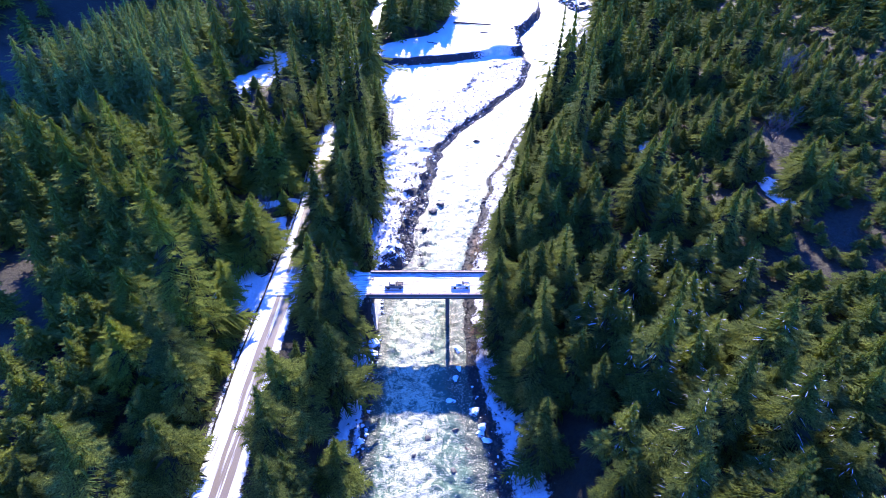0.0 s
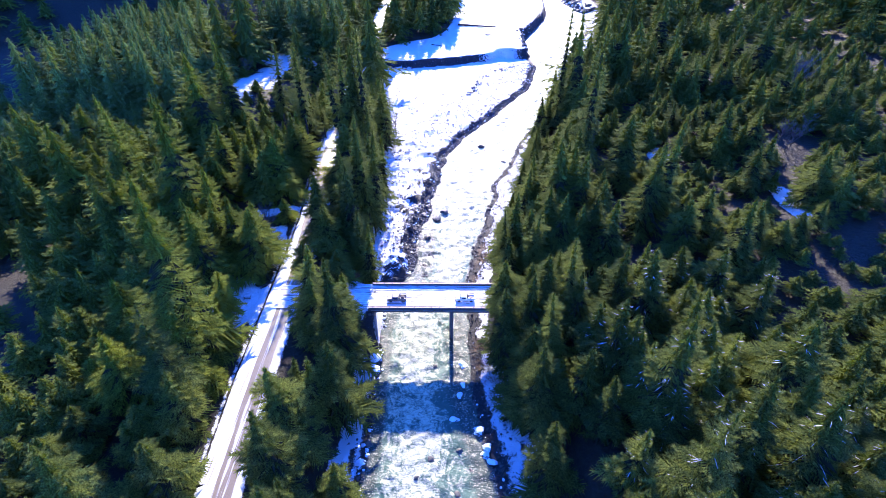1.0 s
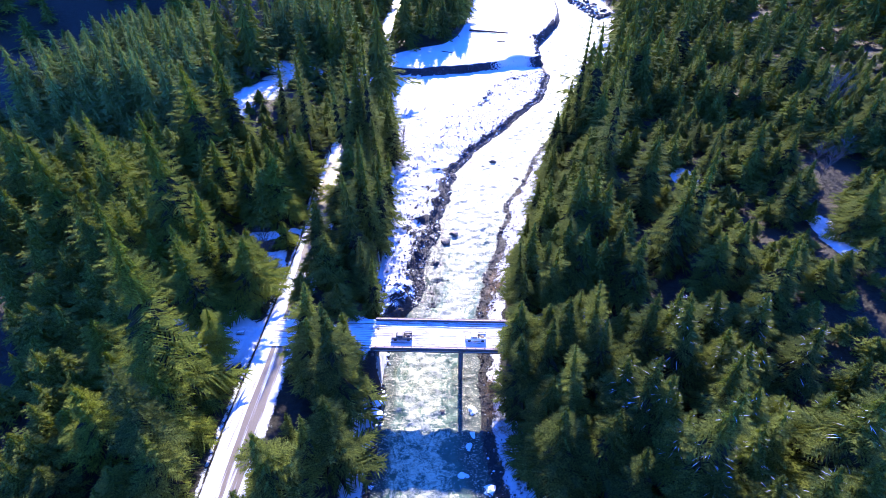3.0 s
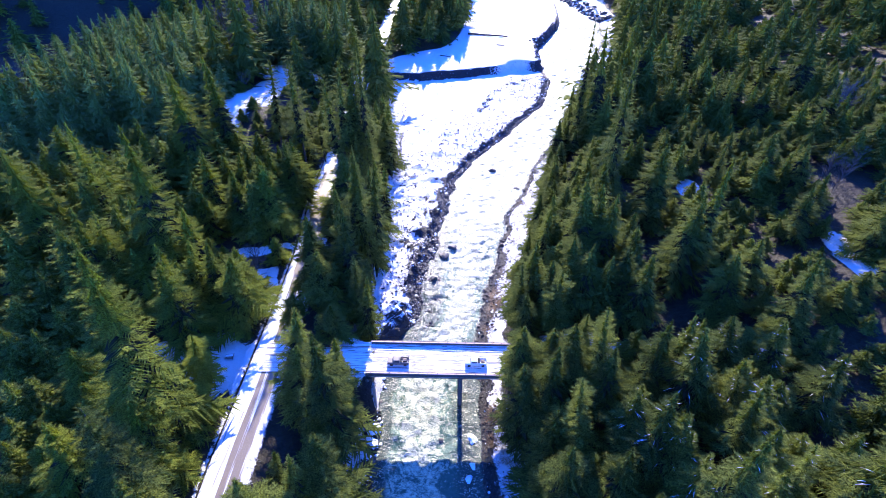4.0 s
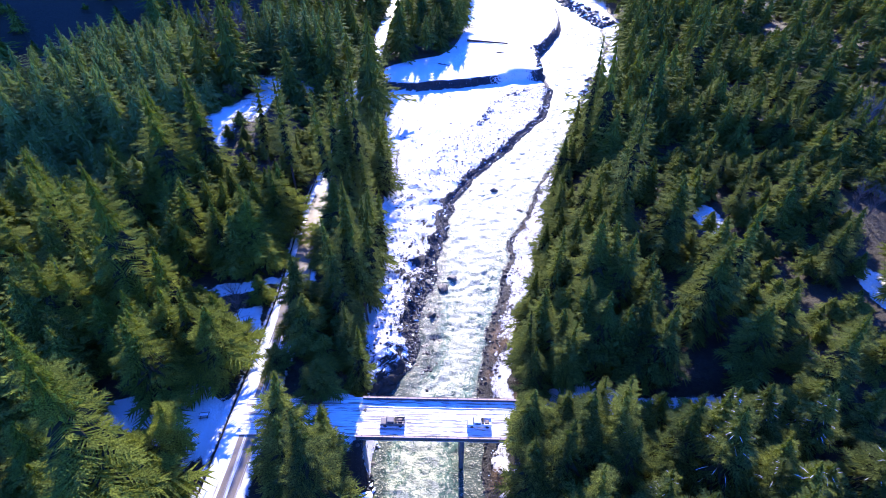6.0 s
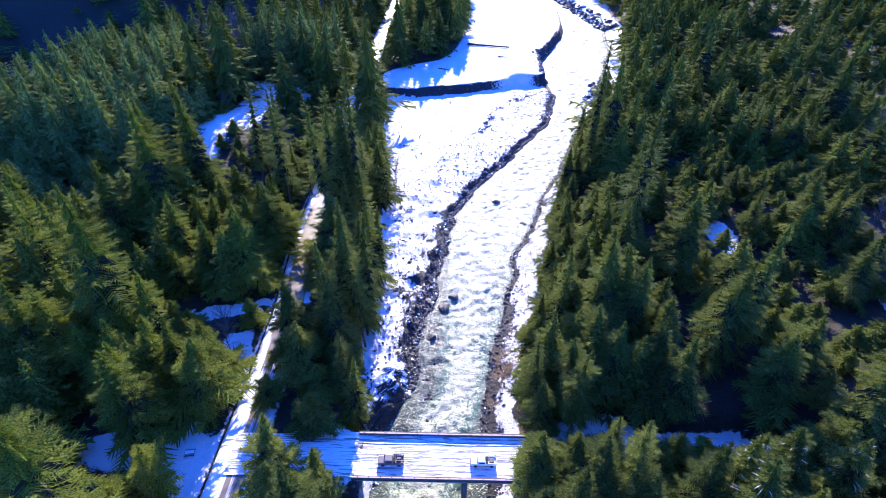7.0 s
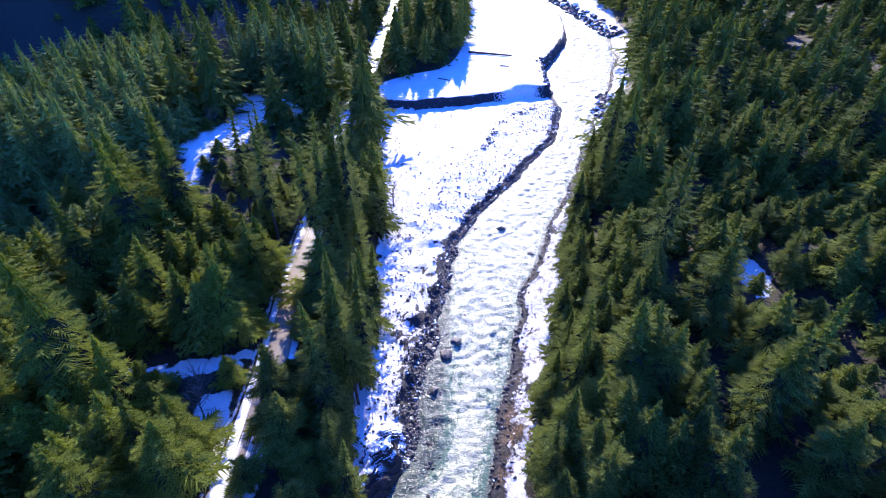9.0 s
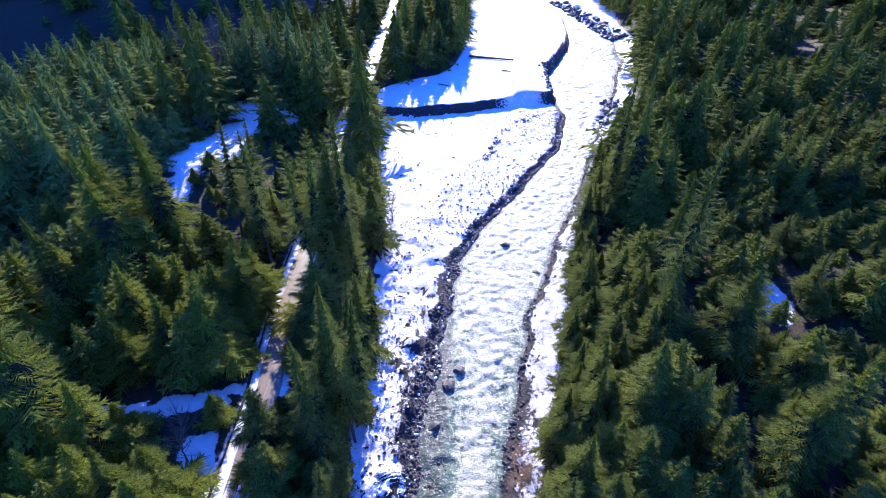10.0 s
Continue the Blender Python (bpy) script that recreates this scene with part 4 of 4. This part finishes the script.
# ---- pickup trucks ----
def pickup(x, y, heading, label, paintwork, ladder):
    t = tagged(new("pickup_truck"), label, "truck", "trucks on the bridge")
    bm = boxed((-2.75, -0.95, 0.55), (2.75, 0.95, 1.05), 0.08)
    box(bm, (-2.75, -0.93, 1.0), (-1.25, 0.93, 1.25), 0.10)
    part("body", bm, paintwork, t)
    bm = boxed((-1.35, -0.86, 1.0), (0.35, 0.86, 1.9), 0.18)
    part("cab", bm, paintwork, t)
    part("windscreen", boxed((-1.50, -0.74, 1.28), (-1.20, 0.74, 1.74), 0.05), M_GLASS, t, "dark windscreen")
    for s in (-1, 1):
        part("side_window", boxed((-1.0, s * 0.875 - 0.02, 1.3), (0.2, s * 0.875 + 0.02, 1.72), 0.01), M_GLASS, t, "dark side window")
        part("bed_side", boxed((0.40, s * 0.9 - 0.05, 1.03), (2.74, s * 0.9 + 0.05, 1.40), 0.02), paintwork, t)
    part("tailgate", boxed((2.66, -0.84, 1.03), (2.75, 0.84, 1.40), 0.02), paintwork, t)
    part("rack", tube(tube(tube(bmesh.new(), (0.6, -0.8, 1.95), (2.7, -0.8, 1.95), 0.05), (0.6, 0.8, 1.95), (2.7, 0.8, 1.95), 0.05), (1.0, -0.8, 1.95), (1.0, 0.8, 1.95), 0.05), M_STEEL, t)
    for rx in (0.7, 2.6):
        for s in (-1, 1):
            part("rack_post", tube(bmesh.new(), (rx, s * 0.8, 1.38), (rx, s * 0.8, 1.95), 0.04, 6), M_STEEL, t)
    part("toolbox", boxed((0.45, -0.78, 1.06), (0.95, 0.78, 1.55), 0.04), M_TYRE, t, "black toolbox behind the cab")
    part("cargo", boxed((1.2, -0.5, 1.06), (2.2, 0.45, 1.5 if ladder else 1.3), 0.06), M_STEEL, t, "dark load in the bed")
    part("bumper", boxed((-2.86, -0.85, 0.45), (-2.74, 0.85, 0.70), 0.03), M_STEEL, t, "grey front bumper")
    for s in (-1, 1):
        part("headlight", boxed((-2.78, s * 0.68 - 0.14, 0.80), (-2.73, s * 0.68 + 0.14, 0.98), 0.01), M_CONCRETE, t, "clear headlight")
    for wx in (-1.75, 1.75):
        for s in (-1, 1):
            w = part("wheel", tube(bmesh.new(), (wx, s * 0.72, 0.4), (wx, s * 0.97, 0.4), 0.40, 18), M_TYRE, t)
            part("rim", tube(bmesh.new(), (wx, s * 0.965, 0.4), (wx, s * 0.985, 0.4), 0.22, 14), M_STEEL, w)
    if ladder:
        bm = bmesh.new()
        for s in (-0.2, 0.2):
            tube(bm, (0.9, s - 0.3, 1.62), (4.3, s - 0.3, 1.35), 0.04, 6)
        for k in range(9):
            tube(bm, (1.1 + k * 0.38, -0.5, 1.60 - k * 0.03), (1.1 + k * 0.38, -0.1, 1.60 - k * 0.03), 0.025, 6)
        part("ladder", bm, M_STEEL, t, "long ladder sticking out behind")
    t.matrix_basis = pose(x, y, DECK_Z + 0.05, 0, 0, heading)
    return t


pickup(-14.6, 119.4, 0, "tan pickup truck carrying a long ladder on the snowy bridge", M_TAN, True)
pickup(5.3, 119.6, 0, "white pickup truck with a bed rack on the snowy bridge", M_WHITE, False)


def parked_car(x, y, heading):
    t = tagged(new("parked_car"), "dark maroon car parked in the shade on the snowy approach", "car")
    part("body", boxed((-2.2, -0.88, 0.35), (2.2, 0.88, 0.92), 0.14), M_RED, t)
    part("cabin", boxed((-1.25, -0.78, 0.85), (1.45, 0.78, 1.48), 0.22), M_RED, t)
    part("windscreen", boxed((-1.36, -0.64, 0.98), (-1.15, 0.64, 1.36), 0.05), M_GLASS, t, "dark windscreen")
    part("rear_window", boxed((1.36, -0.64, 0.98), (1.52, 0.64, 1.36), 0.05), M_GLASS, t, "dark rear window")
    for s in (-1, 1):
        part("side_window", boxed((-0.95, s * 0.785 - 0.02, 1.0), (1.15, s * 0.785 + 0.02, 1.36), 0.01), M_GLASS, t, "dark side window")
        for wx in (-1.4, 1.4):
            w = part("wheel", tube(bmesh.new(), (wx, s * 0.68, 0.33), (wx, s * 0.9, 0.33), 0.33, 18), M_TYRE, t)
            part("rim", tube(bmesh.new(), (wx, s * 0.895, 0.33), (wx, s * 0.912, 0.33), 0.19, 14), M_STEEL, w)
    t.matrix_basis = pose(x, y, 13.25, 0, 0, heading)


parked_car(-34.2, 125.0, 0)


def picnic_table(x, y, turn):
    t = tagged(new("picnic_table"), "weathered timber picnic table with snow on it in the clearing", "table")
    for k in range(5):
        part("table_board", boxed((-1.1, -0.42 + k * 0.17, 0.72), (1.1, -0.27 + k * 0.17, 0.76)), M_TIMBER, t)
    part("table_snow", boxed((-1.0, -0.40, 0.762), (1.0, 0.38, 0.86), 0.04), M_SNOW, t, "slab of snow")
    for s in (-1, 1):
        part("bench", boxed((-1.1, s * 0.75 - 0.13, 0.42), (1.1, s * 0.75 + 0.13, 0.46)), M_TIMBER, t)
        for e in (-1, 1):
            part("leg", tube(bmesh.new(), (e * 0.8, s * 0.15, 0.72), (e * 0.8, s * 0.7, -0.1), 0.05, 6), M_TIMBER, t)
        part("brace", boxed((s * 0.8 - 0.04, -0.85, 0.36), (s * 0.8 + 0.04, 0.85, 0.42)), M_TIMBER, t)
    t.matrix_basis = pose(x, y, float(height(x, y)), 0, 0, turn)


picnic_table(-59.2, 121, 8)


def fallen_log(a, b, r):
    t = tagged(new("fallen_log"), "long dark driftwood log lying on the snow", "log")
    za, zb = float(height(*a)), float(height(*b))
    part("trunk", tube(bmesh.new(), (a[0], a[1], za + r), (b[0], b[1], zb + r), r, 10, r * 0.6), M_BARK, t)
    mx, my, mz = (a[0] + b[0]) / 2, (a[1] + b[1]) / 2, (za + zb) / 2
    part("branch_stub", tube(bmesh.new(), (mx, my, mz + r), (mx + 0.6, my + 1.2, mz + r + 0.8), r * 0.3, 6, r * 0.15), M_BARK, t)


fallen_log((9, 470), (40, 463), 0.8)
fallen_log((-12, 412), (-4, 408), 0.35)
fallen_log((30, 440), (36, 439), 0.4)

# ---- boulders and stones ----
def rock_mesh(seed, cap):
    bm = bmesh.new()
    bmesh.ops.create_icosphere(bm, subdivisions=2, radius=1.0)
    r = random.Random(seed)
    o = Vector((r.uniform(-9, 9), r.uniform(-9, 9), r.uniform(-9, 9)))
    for v in bm.verts:
        v.co *= 0.8 + 0.55 * noise.noise(v.co * 0.9 + o) + 0.18 * noise.noise(v.co * 2.6 + o)
        v.co.z *= 0.75
    me = bpy.data.meshes.new("boulder")
    bm.to_mesh(me)
    bm.free()
    me.materials.append(M_ROCK)
    paint(me, "capped", np.full(len(me.vertices), cap))
    return me


BARE, CAPPED = [rock_mesh(k, 0.0) for k in range(4)], [rock_mesh(20 + k, 1.0) for k in range(4)]


def boulder(x, y, size, capped, k):
    ob = new("boulder", (CAPPED if capped else BARE)[k % 4])
    z = max(float(height(x, y)), -0.3)
    ob.matrix_basis = Matrix.LocRotScale((x, y, z + 0.18 * size), Euler((0, 0, k * 1.7)), (size, size * 0.85, size * 0.8))
    return tagged(ob, "snow-capped grey boulder by the water" if capped else "dark wet boulder in the river", "boulder", "river boulders")


UPPER_ROCKS = [(17.3, 250, 2.3, 0), (-4, 182.8, 2.9, 0), (-1.0, 188, 2.3, 0), (-9.2, 185.5, 2.1, 0), (17.5, 190, 1.3, 0), (1.7, 199.8, 1.2, 0), (17.7, 218.8, 1.0, 0), (27.2, 234, 1.7, 0), (-7.6, 169.5, 2.1, 0),
    (2, 205, 1.1, 0), (6.7, 250, 1.0, 0), (12.7, 171, 1.2, 0), (-17, 205, 1.3, 0)]
LOWER_ROCKS = [(8.1, 84.4, 2.1, 1), (4.4, 106, 1.9, 1), (2.1, 88, 1.5, 1), (4.5, 99, 1.4, 1), (9.5, 78, 1.6, 1), (-20.5, 104, 2.2, 1), (-19.8, 100, 1.5, 0), (-19.6, 81, 1.4, 0), (-20.6, 75, 1.8, 1),
    (-20.2, 68, 1.5, 1), (3.6, 96, 1.3, 1), (3.2, 79, 1.3, 0), (0.5, 80, 1.1, 0), (-4, 77, 1.2, 0), (-1, 69, 1.0, 0), (-7, 72, 1.0, 0), (2.5, 68, 1.3, 0), (-3.5, 106, 1.1, 0),
    (6, 74, 1.0, 0), (-20.5, 108, 2.6, 1), (-19, 90, 1.3, 0), (10.3, 80, 1.7, 1), (11, 76, 1.4, 1)]
for k, (x, y, s, c) in enumerate(UPPER_ROCKS + LOWER_ROCKS):
    boulder(x, y, s, c, k)


# ---- rock outcrop ----
def outcrop():
    """A hump of dark tilted beds on the bank above the bridge, with snow lying on the ledges."""
    xs, ys = np.arange(-28, -11.5, 0.22), np.arange(132, 159, 0.22)
    x, y = np.meshgrid(xs, ys)
    hump = np.exp(-((x + 19.0 - 0.16 * (y - 146)) / 4.3) ** 4 - ((y - 146) / 9.5) ** 4)
    a = radians(44)
    u = (x * math.cos(a) - y * math.sin(a)) / 1.9 + 1.3 * F1.at(x, y, 4) + 0.7 * F2.at(x, y, 1.3)   # across the beds
    ledge = (1 - (u % 1.0)) * (1.1 + 1.2 * F2.at(x + 50, y, 3))
    fine = (1 - (u * 2.3 % 1.0)) * 0.3
    z = height(x, y) - 0.9 + hump * (1.6 + 1.6 * F1.at(x, y, 7) + ledge + fine)
    i = np.arange(x.size).reshape(x.shape)
    q = np.stack([i[:-1, :-1], i[:-1, 1:], i[1:, 1:], i[1:, :-1]], -1).reshape(-1, 4)
    me = soup("rock_outcrop", np.stack([x, y, z], -1).reshape(-1, 3), q, M_LEDGE)
    paint(me, "capped", smooth01((F1.at(x, y, 3.5) * 0.6 + F2.at(x, y, 1.6) * 0.4 + 0.035 * (y - 146) - 0.04 * (x + 19) - 0.39) / 0.12).ravel())
    return tagged(new("rock_outcrop", me), "dark tilted rock ledges streaked with snow", "rock")


outcrop()


# ---- leafless trees and brush ----
def twig_soup(seed, H, limbs, twigs, spread):
    """Bare limbs and twigs as slim tapered blades, two crossed for each."""
    r = np.random.default_rng(seed)
    a, b, w = [], [], []
    for k in range(limbs):
        th, z = r.uniform(0, 6.28), H * r.uniform(0.15, 0.75)
        d = np.array([math.cos(th), math.sin(th), r.uniform(0.7, 1.6)])
        L = H * spread * r.uniform(0.6, 1.1) * (1.15 - z / H)
        p, q = np.array([0, 0, z]), np.array([0, 0, z]) + d * L
        a.append(p), b.append(q), w.append(0.012 * H * 0.5)
        for j in range(twigs):
            u = r.uniform(0.25, 1.0)
            e = d * 0.7 + r.normal(0, 0.55, 3)
            a.append(p + (q - p) * u), b.append(p + (q - p) * u + e * L * 0.38), w.append(0.0035 * H * 0.6)
    a, b, w = np.array(a), np.array(b), np.array(w)[:, None]
    side = np.cross(b - a, [0.3, 0.2, 1.0])
    side /= np.linalg.norm(side, axis=1)[:, None] + 1e-6
    up = np.cross(b - a, side)
    up /= np.linalg.norm(up, axis=1)[:, None] + 1e-6
    return np.concatenate([np.stack([a - side * w, a + side * w, b], 1), np.stack([a - up * w, a + up * w, b], 1)])


def soup_tris(name, t, mat):
    return soup(name, t.reshape(-1, 3), np.arange(len(t) * 3).reshape(-1, 3), mat)


BARE_T = [(soup_tris("crown", twig_soup(30 + k, 16.0, 26, 16, 0.42), M_TWIG), trunk_mesh(14.0, k)) for k in range(2)]
BRUSH = [soup_tris("brush", twig_soup(40 + k, 3.0, 22, 9, 0.55), M_BRUSH) for k in range(2)]


def bare_tree(x, y, h, k):
    t = tagged(new("bare_tree"), "leafless grey-brown deciduous tree with fine twigs", "tree", "bare trees")
    for name, data in (("trunk", BARE_T[k % 2][1]), ("crown", BARE_T[k % 2][0])):
        new(name, data).parent = t
    t.matrix_basis = Matrix.LocRotScale((x, y, float(height(x, y)) - 0.2), Euler((0, 0, k * 2.0)), (h / 16, h / 16, h / 16))


BARE_SPOTS = [(128, 186, 9), (133, 190, 8), (137, 194, 9), (130, 195, 8), (124, 182, 7), (126, 190, 8), (121, 185, 6), (-128, 352, 24), (-121, 360, 20), (-116, 353, 14), (-124, 338, 14), (-132, 345, 20), (-118, 314, 9), (-113, 303, 10), (-60, 150, 12), (-62.5, 156, 10), (-125, 372, 30), (-133, 376, 33), (-141, 384, 33), (-146, 372, 30), (-136, 366, 27), (-58, 262, 14), (-56, 268, 12),
              (150, 232, 18), (158, 240, 16), (36, 208, 9), (26, 180, 8), (21, 165, 8), (-27, 262, 9), (-28, 272, 8), (-27, 254, 7)]
for k, (x, y, h) in enumerate(BARE_SPOTS):
    bare_tree(x, y, h, k)
r6 = np.random.default_rng(6)
for k in range(98):
    y = r6.uniform(136, 240) if k < 64 else r6.uniform(98, 116)
    x = float(right(y)) + r6.uniform(1.5, 11) * (1 if k < 64 else 0.6)
    ob = new("brush", BRUSH[k % 2])
    ob.matrix_basis = Matrix.LocRotScale((x, y, float(height(x, y)) - 0.1), Euler((0, 0, k)), (1.2, 1.2, r6.uniform(0.6, 1.1)))
    tagged(ob, "leafless brown brush on the river bank", "shrub", "bank brush")

for k in range(34):
    y = r6.uniform(58, 98)
    x = float(right(y)) + r6.uniform(2.0, 9.5) if k % 4 else float(left(y)) - r6.uniform(1.5, 4)
    ob = new("brush", BRUSH[k % 2])
    ob.matrix_basis = Matrix.LocRotScale((x, y, float(height(x, y)) - 0.1), Euler((0, 0, k)), (0.9, 0.9, r6.uniform(0.4, 0.7)))
    tagged(ob, "low leafless twigs standing out of shaded snow", "shrub", "bank brush")

# ---- loose stones on the bars ----
ICO = bmesh.new()
bmesh.ops.create_icosphere(ICO, subdivisions=1, radius=1.0)
ICO_V = np.array([v.co[:] for v in ICO.verts])
ICO_F = np.array([[v.index for v in f.verts] for f in ICO.faces])
ICO.free()


def stones(name, x, y, size, cap, label, seed):
    r = np.random.default_rng(seed)
    n, k = len(x), len(ICO_V)
    z = np.maximum(height(x, y), -0.25)
    v = np.tile(ICO_V, (n, 1, 1)) * r.uniform(0.62, 1.18, (n, k, 1)) * (size * 0.5)[:, None, None] * r.uniform(0.7, 1.25, (n, 1, 3)) * np.array([1, 1, 0.8])
    v = v + np.stack([x, y, z + size * 0.08], -1)[:, None, :]
    f = (ICO_F[None] + (np.arange(n) * k)[:, None, None]).reshape(-1, 3)
    me = soup(name, v.reshape(-1, 3), f, M_ROCK)
    paint(me, "capped", np.repeat(cap, k))
    return tagged(new(name, me), label, "stones", kind="stuff")


r8 = np.random.default_rng(8)
N = 14500
sy = r8.uniform(136, 384, N)
off = np.where(r8.random(N) < 0.45, np.abs(r8.normal(0.5, 2.4, N)), r8.uniform(0, 1, N) ** 1.6 * 34)
sx = left(sy) + 0.4 - off
keep = (sx > foot_l(sy) - 1) & ((off < 4) | (F2.at(sx, sy, 5) * 0.6 + F1.at(sx, sy, 13) * 0.4 > 0.36))
stones("bank_stones", sx[keep], sy[keep], np.where(off > 5.5, 0.22 + 0.85 * r8.random(N) ** 4, 0.3 + 1.1 * r8.random(N) ** 3)[keep], (r8.random(N) < 0.05)[keep] * 1.0, "dark wet stones strewn over the snowy gravel bar", 1)
N = 2600
sy = 40 + 440 * r8.random(N) ** 1.35
sx = right(sy) - 0.9 + np.abs(r8.normal(0, 1, N)) * np.interp(sy, [170, 200], [2.6, 1.7])
stones("shore_stones", sx, sy, 0.3 + 0.9 * r8.random(N) ** 3, (r8.random(N) < 0.08) * 1.0, "brown and grey stones along the water's edge", 2)
N = 700
sy = r8.uniform(40, 136, N)
sx = left(sy) + 0.8 - np.abs(r8.normal(0, 1.6, N))
stones("shore_stones", sx, sy, 0.4 + 1.1 * r8.random(N) ** 3, (r8.random(N) < 0.3) * 1.0, "snow-dusted stones along the water's edge", 3)

N = 420
sy = np.where(r8.random(N) < 0.40, r8.normal(388, 9, N), r8.uniform(545, 690, N))
sx = right(sy) - 2.5 + np.where(sy < 415, 8, 18) * r8.random(N) ** 1.5
stones("bank_boulders", sx, sy, np.where(sy > 415, 1.6, 1.0) * (1.2 + 3.6 * r8.random(N) ** 2), (r8.random(N) < 0.25) * 1.0, "dark boulders heaped along the far bank", 4)

N = 260
sy = r8.uniform(318, 386, N)
sx = np.interp(sy, [318, 325, 344, 358, 380, 386], [13, 16, 20, 27, 50, 60]) + r8.normal(0, 1.6, N)
stones("bar_stones", sx, sy, 0.4 + 1.4 * r8.random(N) ** 3, (r8.random(N) < 0.2) * 1.0, "line of dark stones across the snowy bar", 5)

N = 420
sy = r8.uniform(280, 376, N)
sx = foot_l(sy) + 4 + (left(sy) - foot_l(sy) - 8) * r8.random(N)
stones("bar_stones", sx, sy, 0.3 + 1.1 * r8.random(N) ** 4, (r8.random(N) < 0.4) * 1.0, "scattered stones poking out of the snowy bar", 6)

N = 1100
sy = r8.uniform(137, 192, N)
sx = left(sy) + np.abs(r8.normal(0, 1, N)) * np.interp(sy, [140, 160, 192], [5.5, 4.5, 2.5])
stones("rapids_stones", sx, sy, 0.35 + 0.9 * r8.random(N) ** 2, (r8.random(N) < 0.04) * 1.0, "dark wet stones breaking the shallow rapids", 7)

N = 520
sy = r8.uniform(404, 478, N)
sx = left(sy) + 0.5 - np.abs(r8.normal(0, 2.2, N))
stones("bank_boulders", sx, sy, 0.6 + 2.2 * r8.random(N) ** 3, (r8.random(N) < 0.2) * 1.0, "dark stones fallen from the cut bank", 8)
